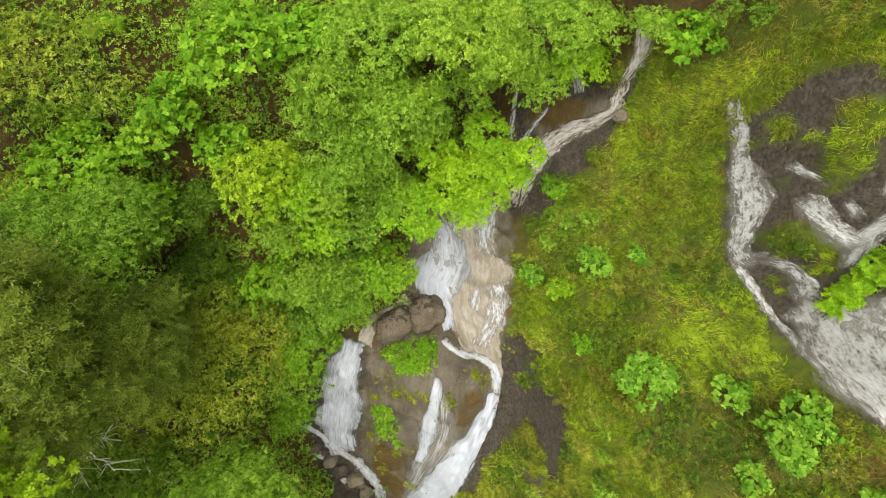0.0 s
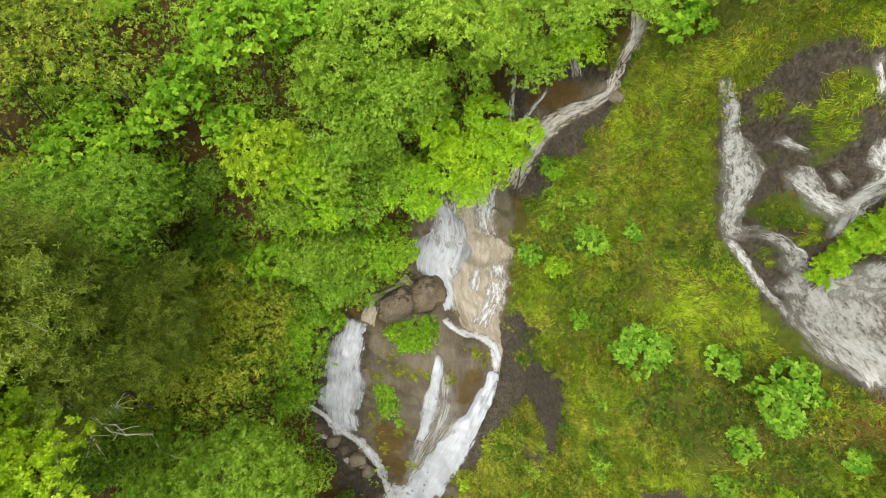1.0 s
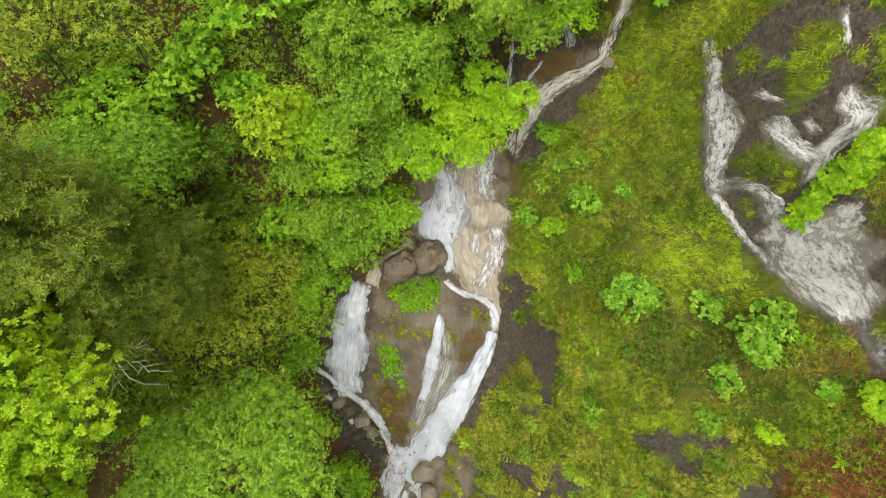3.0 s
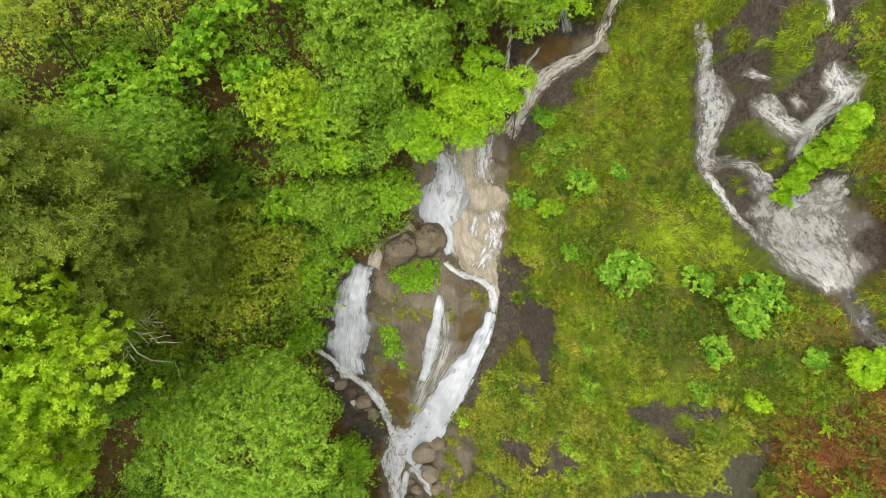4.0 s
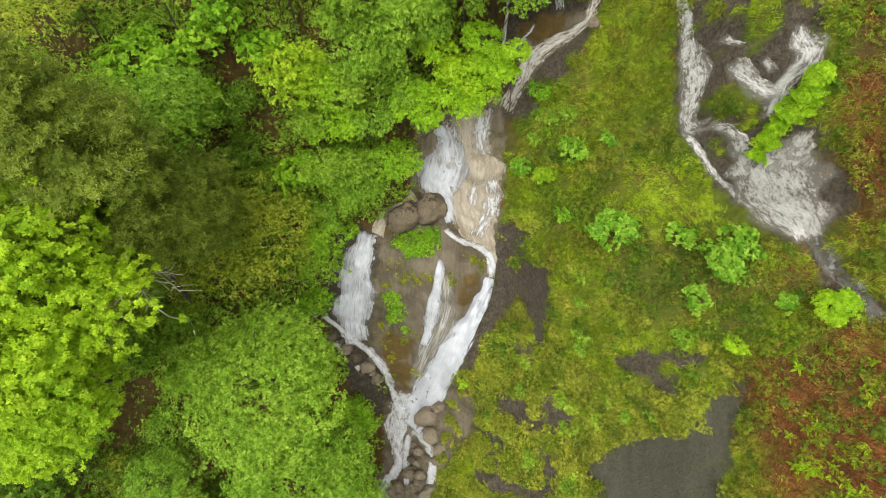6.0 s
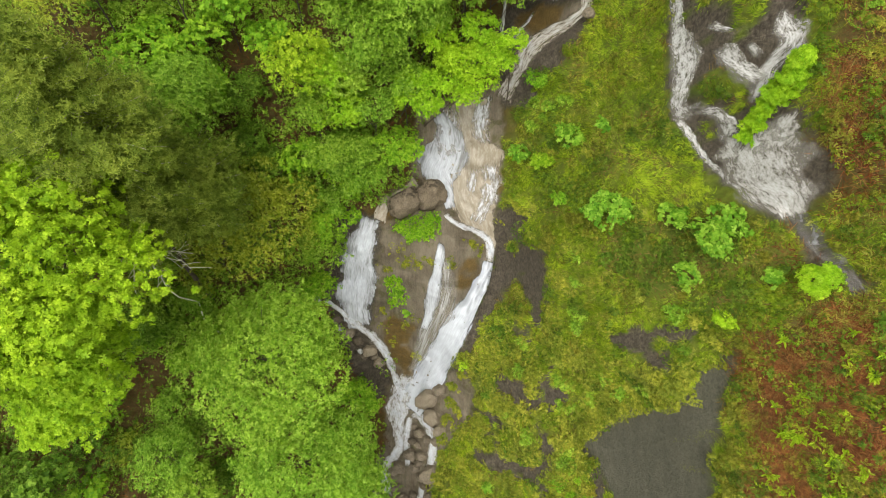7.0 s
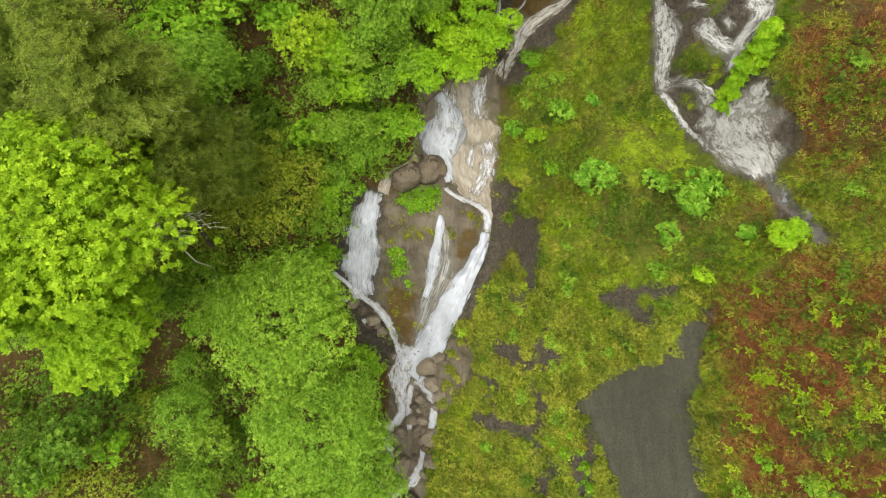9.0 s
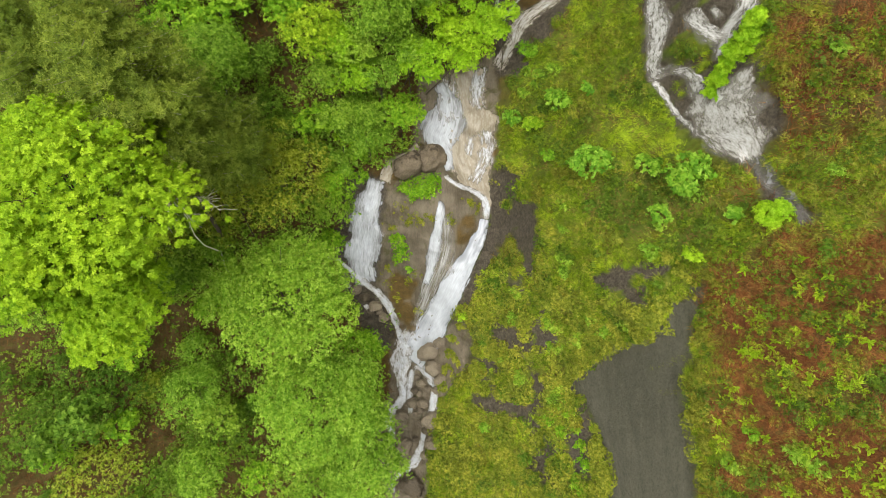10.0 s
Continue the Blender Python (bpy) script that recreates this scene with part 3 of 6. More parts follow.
def masks(a, b):
    """How far the ground is dark rock, pale rock, grey slab and forest floor."""
    rag = 0.55 * fbm(a * 0.9, b * 0.9, 11) + 0.5 * fbm(a * 2.6, b * 2.6, 15, 2)
    rag2 = 0.3 * fbm(a * 0.9, b * 0.9, 21) + 0.25 * fbm(a * 3.0, b * 3.0, 25, 2)
    dark = np.zeros(len(a))
    for poly in DARK_ROCK:
        dark = np.maximum(dark, step(-0.18, 0.18, inside(poly, a, b) + rag))
    # bare spots that show between the cushions of moss
    zone = step(1.15, 0.85, np.hypot((a - 7.0) / 6.5, (b + 3) / 11.0))
    dark = np.maximum(dark, zone * step(0.19, 0.27, fbm(a * 0.6, b * 0.42, 31) + 0.35 * fbm(a * 2, b * 2, 35, 2)))
    for ca, cb, r in TURF_ON_ROCK:
        dark = np.minimum(dark, step(-0.12, 0.2, np.hypot(a - ca, b - cb) - r + 0.1 + 0.45 * rag))
    pale = np.zeros(len(a))
    for poly in PALE_ROCK:
        pale = np.maximum(pale, step(-0.18, 0.18, inside(poly, a, b) + rag2))
    slab = step(-0.12, 0.12, inside(SLAB, a, b) + 0.7 * rag2)
    wood = step(-1.5, 1.5, 0.5 - a + 0.3 * (b - 8) + 2.5 * fbm(a * 0.3, b * 0.3, 41))
    wood = np.maximum(wood, step(-1.0, 1.0, b - 35 + fbm(a * 0.4, b * 0.4, 45)))
    return dark, pale, slab, wood


LINES = {n: curve(p, 0.35)[0] for n, (_, p) in STREAMS.items()}


def water_gap(x, y, names=None):
    """Distance to the nearest water's edge, minus inside."""
    best = np.full(len(x), 1e9)
    for n, line in LINES.items():
        if names is None or n in names:
            for px, py, w in line[::2]:
                best = np.minimum(best, np.hypot(x - px, y - py) - w * 0.5)
    return best


def land(a, b, m=None):
    """Places on the land at a, b (arrays)."""
    a, b = np.atleast_1d(np.asarray(a, float)), np.atleast_1d(np.asarray(b, float))
    ca, cb = np.clip(a, -34, 30), np.clip(b, -26, 40)
    n = np.einsum("ki,ij,kj->k", weights(KB, cb), NET, weights(KA, ca))
    dark, pale, slab, wood = masks(a, b) if m is None else m
    rock = np.maximum(dark, pale)
    n = n + (1 - np.maximum(rock, slab)) * (0.8 * fbm(a * 0.45, b * 0.45, 51, 3) + 0.6 * fbm(a * 1.0, b * 1.0, 55, 3) + 0.15)
    crag = np.abs(fbm(a * 0.45 + b * 0.2, b * 0.55, 61, 4))
    n = n - dark * (0.5 * crag - 0.45 * fbm(a * 0.8, b * 0.8, 65, 4) - 0.05) - pale * (0.75 * crag)
    ledge = (b * 0.33 + 0.12 * a + 1.1 * fbm(a * 0.22, b * 0.22, 75)) % 1.0
    n = n + pale * (0.45 * (ledge - 0.5) * step(-0.1, 0.2, fbm(a * 0.3, b * 0.3, 79, 2)) + 0.35 * fbm(a * 0.7, b * 0.7, 71, 3))
    n = n + 0.55 * step(1.6, 2.2, a) * step(5.0, 4.6, a) * step(21.2, 21.7, b + 0.5 * fbm(a * 0.8, b * 0, 77)) * step(24.0, 21.9, b)
    n = n - slab * (0.6 - 0.14 * fbm(a * 1.4, b * 0.3, 81))
    for name, deep in CARVE.items():
        n = n - deep * step(0.5, -0.5, water_gap(a, b, (name,)))
    p = np.stack([ca, ca * 0, ca * 0], 1) + cb[:, None] * UP_B + n[:, None] * UP_N
    # beyond the slope the land runs out level to the sides, up the hill and down to the valley
    up, down, out = np.maximum(b - 40, 0), np.maximum(-26 - b, 0), a - ca
    p[:, 0] += out
    p[:, 1] += up - down
    p[:, 2] += 0.5 * up * np.exp(-up / 260) - 0.25 * down * np.exp(-down / 120) + 0.15 * np.abs(out) * np.exp(-np.abs(out) / 150)
    p[:, 2] += np.clip((up + down + np.abs(out)) / 40, 0, 1) * 9 * fbm(p[:, 0] / 60, p[:, 1] / 60, 3)
    return p


def foot(x, y):
    """The a, b of the land straight below or above the plan's x, y."""
    b = np.linspace(-30, 46, 400)
    p = land(np.full(400, float(x)), b)
    i = int(np.argmin(np.abs(p[:, 1] - y)))
    return float(x), float(b[i])


def facing(a, b):
    """The land's normals, and its steepest way down."""
    e = 0.5
    u, v = land(a + e, b) - land(a - e, b), land(a, b + e) - land(a, b - e)
    nor = np.cross(u, v)
    nor /= np.linalg.norm(nor, axis=1)[:, None]
    down = np.array([0, 0, -1.0]) + nor * nor[:, 2:3]
    return nor, down / (np.linalg.norm(down, axis=1)[:, None] + 1e-6)


def mesh_np(name, verts, faces, mat, smooth=False):
    """A mesh from arrays; all faces have as many corners."""
    me = bpy.data.meshes.new(name)
    verts, faces = np.asarray(verts, np.float32), np.asarray(faces, np.int32)
    k = faces.shape[1]
    me.vertices.add(len(verts))
    me.vertices.foreach_set("co", verts.ravel())
    me.loops.add(faces.size)
    me.loops.foreach_set("vertex_index", faces.ravel())
    me.polygons.add(len(faces))
    me.polygons.foreach_set("loop_start", np.arange(0, faces.size, k, dtype=np.int32))
    if smooth:
        me.polygons.foreach_set("use_smooth", np.ones(len(faces), bool))
    me.update(calc_edges=True)
    me.materials.append(mat)
    return me


def spread(lo, hi, gap, far):
    core = np.arange(lo, hi + gap, gap)
    out = [gap * 1.35]
    while sum(out) < far:
        out.append(out[-1] * 1.35)
    o = np.cumsum(out)
    return np.concatenate([(lo - o)[::-1], core, core[-1] + o])


def red_zone(a, b):
    return step(0.0, 1.6, a - 17.9 - 0.06 * np.maximum(b - 5, 0) + 1.6 * fbm(a * 0.4, b * 0.4, 95)) * step(33.0, 29.0, b) * (1 - 0.9 * step(9.0, 12.0, b) * step(18.5, 15.5, b))


def make_ground():
    ga, gb = spread(-34, 30, 0.22, 600), spread(-26, 40, 0.22, 600)
    nx, ny = len(ga), len(gb)
    a, b = (v.ravel() for v in np.meshgrid(ga, gb))
    m = masks(a, b)
    i = (np.arange(ny - 1)[:, None] * nx + np.arange(nx - 1)).ravel()
    me = mesh_np("ground", land(a, b, m), np.stack([i, i + 1, i + nx + 1, i + nx], 1), GROUND, True)
    rust = np.zeros(len(a))
    for ca, cb, r in OCHRE:
        rust = np.maximum(rust, step(0.3, -0.4, np.hypot(a - ca, b - cb) - r + 1.2 * fbm(a, b, 83)))
    m = (*m[:3], np.maximum(m[3], red_zone(a, b)))
    for n, v in zip(("dark", "pale", "slab", "wood", "ochre"), (*m, rust)):
        me.attributes.new(n, "FLOAT", "POINT").data.foreach_set("value", v.astype(np.float32))
    return tagged(new("ground", me), "steep grassy hillside with wet rock and forest floor", "ground", kind="structure")


make_ground()


def make_stream(name, title, kind, points, seed):
    line, along = curve(points)
    d = np.gradient(line[:, :2], axis=0)
    d /= np.linalg.norm(d, axis=1)[:, None] + 1e-9
    side = np.stack([d[:, 1], -d[:, 0]], 1)
    cols = int(np.clip(line[:, 2].max() / 0.14, 6, 44))
    u = np.linspace(-1, 1, cols + 1)
    half = np.maximum(line[:, 2], 0.2) * {"RAPID": 0.33, "APRON": 0.42, "BROWN": 0.42, "POOL": 0.44, "SHEET": 0.46}.get(kind, 0.5)
    calm = 0.25 if kind == "WHITE" else 0.6
    rag = np.minimum(half, 0.7) * (0.55 if kind in ("RAPID", "APRON", "BROWN") else 0.12)
    left = half * (1 + calm * fbm(along * 0.8, along * 0 + seed, seed)) + 0.08 + rag * fbm(along * 2.2, along * 0 + seed, seed + 7, 2)
    right = half * (1 + calm * fbm(along * 0.8, along * 0 + seed + 50, seed)) + 0.08 + rag * fbm(along * 2.2, along * 0 + seed + 50, seed + 7, 2)
    w = np.where(u[None] < 0, left[:, None], right[:, None]) * u[None]
    a, b = (line[:, 0:1] + side[:, 0:1] * w).ravel(), (line[:, 1:2] + side[:, 1:2] * w).ravel()
    vv = np.repeat(along, cols + 1)
    edge = np.abs(np.tile(u, len(line)))
    lift = (0.16 if "cascade_" in title else 0.09) + 0.2 * np.abs(fbm(w.ravel() * 1.3, vv * 0.5, seed, 3)) + 0.05 * fbm(a * 3, b * 3, seed + 3, 2) - 0.17 * step(0.8, 1.0, edge)
    p = land(a, b) + lift[:, None] * UP_N
    n = cols + 1
    i = (np.arange(len(line) - 1)[:, None] * n + np.arange(cols)).ravel()
    f = np.stack([i, i + 1, i + n + 1, i + n], 1)[:, ::-1]
    me = mesh_np(name, p, f, {"WHITE": WHITE, "SHEET": SHEET, "THIN": THIN, "SILTY": SILTY, "RAPID": RAPID, "APRON": APRON, "DARKRUN": DARKRUN, "BROWN": BROWN, "LACE": LACE, "POOL": POOL}[kind], True)
    uv = me.uv_layers.new(name="flow")
    coords = np.stack([w.ravel(), vv + seed * 3.7], 1)[f.ravel()]
    uv.data.foreach_set("uv", coords.astype(np.float32).ravel())
    ends = np.minimum(vv, along[-1] - vv)
    me.attributes.new("edge", "FLOAT", "POINT").data.foreach_set("value", np.maximum(edge**2, 1 - np.clip(ends / 0.6, 0, 1)).astype(np.float32))
    return new(name, me)


LABEL = {
    "WHITE": "white foaming waterfall over wet rock", "SHEET": "broad broken white waterfall on dark rock", "THIN": "thin veil of water over bare rock", "SILTY": "brown silty cascade with white foam streaks",
    "POOL": "broken white water between stones",
    "LACE": "lacy white foam on a brown cascade", "BROWN": "brown and white chute of water between rocks",
    "APRON": "wide lacy grey-white apron of water", "RAPID": "grey-white stream rushing down dark rock", "DARKRUN": "narrow dark run of water between grass",
}
for seed, (n, (kind, pts)) in enumerate(STREAMS.items()):
    w = make_stream("waterfall" if kind in ("WHITE", "SHEET", "THIN", "SILTY", "LACE", "POOL") else "stream", n, kind, pts, 101 + seed)
    tagged(w, LABEL[kind], "water", kind="structure")

# ---------------------------------------------------------------- plants
rng = np.random.default_rng(7)


def unit(v):
    return v / (np.linalg.norm(v, axis=1)[:, None] + 1e-9)


def rosettes(at, normal, size, blades, width=0.42, lift=0.12):
    """Whorls of leaves, each round one stalk's end: broad pointed leaves where they are large, else slim triangles."""
    n = len(at)
    a = unit(np.cross(normal, rng.normal(size=(n, 3))))
    b = np.cross(normal, a)
    ang = np.arange(blades) * 2 * np.pi / blades + rng.uniform(0, 6.3, (n, 1)) + rng.normal(size=(n, blades)) * 0.35
    ca, sa = np.cos(ang)[:, :, None], np.sin(ang)[:, :, None]
    long = (np.asarray(size)[:, None] * rng.uniform(0.6, 1.3, (n, blades)))[:, :, None]
    up = normal[:, None]
    d = a[:, None] * ca + b[:, None] * sa + up * rng.normal(lift, 0.25, (n, blades, 1))
    s = (b[:, None] * ca - a[:, None] * sa) * long * width
    tip = at[:, None] + d * long
    if np.mean(size) > 0.17 and width > 0.2:
        mid = at[:, None] + d * long * 0.5 + up * long * 0.08
        rim = [mid - s, tip, mid + s]
    else:
        rim = [tip - s, tip + s]
    m = len(rim)
    v = np.concatenate([at[:, None], np.stack(rim, 2).reshape(n, blades * m, 3)], 1)
    c = (np.arange(n) * (1 + m * blades))[:, None, None]
    j = np.arange(blades)[None, :, None] * m
    f = np.concatenate([c + 0 * j] + [c + j + 1 + i for i in range(m)], 2)
    return v.reshape(-1, 3), f.reshape(-1, m + 1)


def part(name, me, parent, label=""):
    ob = new(name, me)
    ob.parent = parent
    return tagged(ob, label)


def tube(path, radii, sides=7):
    """A tapering tube along a path: vertices and quads."""
    path = np.asarray(path, float)
    d = unit(np.gradient(path, axis=0))
    ref = np.where(np.abs(d[:, 2:3]) > 0.9, [[1.0, 0, 0]], [[0, 0, 1.0]])
    s = unit(np.cross(d, ref))
    t = np.cross(d, s)
    ang = np.linspace(0, 2 * np.pi, sides, endpoint=False)
    v = path[:, None] + np.asarray(radii)[:, None, None] * (s[:, None] * np.cos(ang)[None, :, None] + t[:, None] * np.sin(ang)[None, :, None])
    f = []
    for i in range(len(path) - 1):
        for k in range(sides):
            f.append((i * sides + k, i * sides + (k + 1) % sides, (i + 1) * sides + (k + 1) % sides, (i + 1) * sides + k))
    return v.reshape(-1, 3), np.array(f)


def join(parts):
    vs, fs, n = [], [], 0
    for v, f in parts:
        vs.append(v)
        fs.append(f + n)
        n += len(v)
    return np.concatenate(vs), np.concatenate(fs)


def limb(a, b, r0, r1, sag=0.1, n=6, crook=0.015):
    u = np.linspace(0, 1, n)[:, None]
    p = a + (b - a) * u
    p[:, 2] += sag * np.linalg.norm(b - a) * np.sin(u[:, 0] * np.pi)
    p[1:-1] += rng.normal(size=(n - 2, 3)) * crook * np.linalg.norm(b - a)
    return tube(p, r0 + (r1 - r0) * u[:, 0], 5)


# kinds: leaf colour, leaf length, leaves in a whorl, sprays per square metre of crown, spray radius, whorls in a spray, leaf width
KINDS = {
    "maple": ("sun", 0.125, 5, 8.0, 0.30, 9, 0.42),
    "bright_maple": ("bright", 0.22, 6, 4.4, 0.34, 3, 0.32),
    "forest_maple": ("dark", 0.20, 6, 4.4, 0.34, 3, 0.34),
    "alder": ("pale", 0.092, 4, 8.5, 0.38, 9, 0.45),
    "birch": ("mid", 0.088, 4, 8.0, 0.38, 8, 0.45),
    "lime_tree": ("lime", 0.09, 4, 7.5, 0.36, 9, 0.45),
    "open_hazel": ("open", 0.11, 4, 3.4, 0.32, 4, 0.42),
    "hazel": ("hazel", 0.12, 4, 6.0, 0.26, 4, 0.45),
    "sparse": ("sparse", 0.085, 3, 7.5, 0.36, 5, 0.45),
    "cushion": ("moss", 0.062, 4, 20.0, 0.17, 8, 0.42),
    "dry_cushion": ("heath", 0.062, 4, 18.0, 0.16, 8, 0.42),
    "shrub": ("dark", 0.085, 4, 7.5, 0.27, 6, 0.45),
    "deep_shrub": ("deep", 0.09, 4, 7.0, 0.27, 6, 0.45),
    "herb_mound": ("mid", 0.08, 4, 13.0, 0.22, 6, 0.45),
    "green_shrub": ("bright", 0.09, 4, 9.0, 0.27, 6, 0.45),
    "ivy": ("lime", 0.08, 4, 20.0, 0.2, 8, 0.46),
    "sapling": ("young", 0.19, 6, 7.5, 0.26, 3, 0.34),
    "yellow_sapling": ("hazel", 0.14, 5, 8.0, 0.24, 3, 0.4),
}


def crown_leaves(c, r, rz, kind):
    """A crown of several boughs, each hung with flat sprays of leaf whorls."""
    colour, size, blades, dense, spray, whorls, width = KINDS[kind]
    full = np.array([r, r, rz])
    fine = kind in ("alder", "birch", "lime_tree", "maple")
    boughs = int(np.clip(4 + r * (5.5 if fine else 3.2), 5, 44))
    d = unit(rng.normal(size=(boughs, 3)))
    d[:, 2] = np.abs(d[:, 2]) * 0.9 - 0.15
    mid = c + d * full * (rng.uniform(0.5, 0.86, (boughs, 1)) if r > 1.3 else rng.uniform(0.35, 0.7, (boughs, 1)))
    wide = (rng.uniform(0.20, 0.36, boughs) if fine else rng.uniform(0.26, 0.44, boughs)) * (1.12 if boughs < 9 else 1.0)
    mid, wide = np.vstack([mid, c]), np.append(wide, 0.82 if fine else 0.74)
    n = int(dense * 3.9 * r * (r + rz))
    pick = rng.choice(boughs + 1, n, p=wide**2 / (wide**2).sum())
    e = unit(rng.normal(size=(n, 3)))
    e[:, 2] = np.where(e[:, 2] < -0.2, -e[:, 2], e[:, 2])
    at = mid[pick] + e * full * (wide[pick] * (0.70 + 0.38 * rng.random(n) + 0.4 * rng.random(n) ** 6))[:, None]
    deep = (((at - c) / full) ** 2).sum(1)
    at, e = at[deep > 0.2], e[deep > 0.2]
    n = len(at)
    rad = spray * (0.55 + 0.85 * rng.random(n))
    k = np.repeat(np.arange(n), whorls)
    o = unit(rng.normal(size=(len(k), 3))) * np.sqrt(rng.random(len(k)))[:, None]
    tilt = unit(e * 0.55 + np.array([0, -0.1, 0.9]) + rng.normal(size=(n, 3)) * 0.14)[k]
    o = o - tilt * (o * tilt).sum(1)[:, None] * 0.65
    p = at[k] + o * rad[k][:, None]
    nor = unit(tilt + o * 0.45 + rng.normal(size=(len(k), 3)) * 0.24)
    v, f = rosettes(p, nor, size * (0.7 + 0.6 * rng.random(len(k))), blades, width)
    return v, f, at, colour


def plant_tree(name, a, b, h, r, rz, kind, label, group="", lean=None):
    """A tree or shrub whose crown has its middle h above the land at a, b."""
    root = tagged(new(name), label, name, group)
    base, c = land(a, b)[0], np.array([0.0, 0.0, h])
    if lean:  # tall trees lean out from the slope
        c += base
        base = land(*foot(c[0] + lean[0], c[1] + lean[1]))[0]
        c -= base
    root.location = base
    v, f, tips, colour = crown_leaves(c, r, rz, kind)
    th = max(0.015, 0.008 * (h + r))
    base = np.array([0, 0, -0.5])
    wood = [limb(base, c + np.array([0, 0, rz * 0.5]), th, th * 0.25, 0.0, 8, 0.003)]
    for tip in tips[rng.permutation(len(tips))[: int(np.clip(3 + r * 3, 4, 18))]]:
        u = rng.uniform(0.5, 0.95)
        wood.append(limb(base + (c - base) * u, tip, th * 0.4 * (1.2 - u), th * 0.08, 0.08))
    wv, wf = join(wood)
    part("trunk", mesh_np("trunk", wv, wf, BARK, True), root)
    part("crown", mesh_np("crown", v, f, LEAF[colour]), root)
    return root


def pine(x, y, tall, r, label, boughs=225):
    root = tagged(new("pine_tree"), label, "tree")
    root.location = land(*foot(x, y))[0]
    top = np.array([0, 0, tall])
    wood, vs, ds = [limb(np.array([0, 0, -0.4]), top, 0.22, 0.04, 0.0, 10, 0.003)], [], []
    for k in range(boughs):
        u = 0.42 + 0.57 * (k / boughs) ** 0.9
        ang = k * 2.4 + rng.normal() * 0.3
        reach = r * min(1.0, (1.0 - u) * 3.2 + 0.12) * rng.uniform(0.72, 1.08)
        a = top * u
        b = a + np.array([math.cos(ang) * reach, math.sin(ang) * reach, reach * rng.uniform(0.0, 0.3)])
        wood.append(limb(a, b, 0.05, 0.012, -0.04, 5))
        n = int(34 + reach * 40)
        s = rng.random(n) ** 0.6
        p = a + (b - a) * s[:, None] + rng.normal(size=(n, 3)) * np.array([0.38, 0.38, 0.16]) * (0.5 + 0.6 * s[:, None])
        vs.append(p)
        ds.append(np.repeat([b - a], n, 0))
    p, out = np.concatenate(vs), unit(np.concatenate(ds))
    n = len(p)
    nor = unit(rng.normal(size=(n, 3)) * 0.3 + out * 0.5 + np.array([0, -0.1, 0.8]))
    v, f = rosettes(p, nor, 0.13 + 0.07 * rng.random(n), 6, 0.16, 0.35)
    part("trunk", mesh_np("trunk", *wood[0], BARK, True), root)
    for w in wood[1:]:
        part("limb", mesh_np("limb", *w, PALE_BARK, True), root, "pale bare limb")
    part("crown", mesh_np("crown", v, f, LEAF["needle"]), root)
    return root


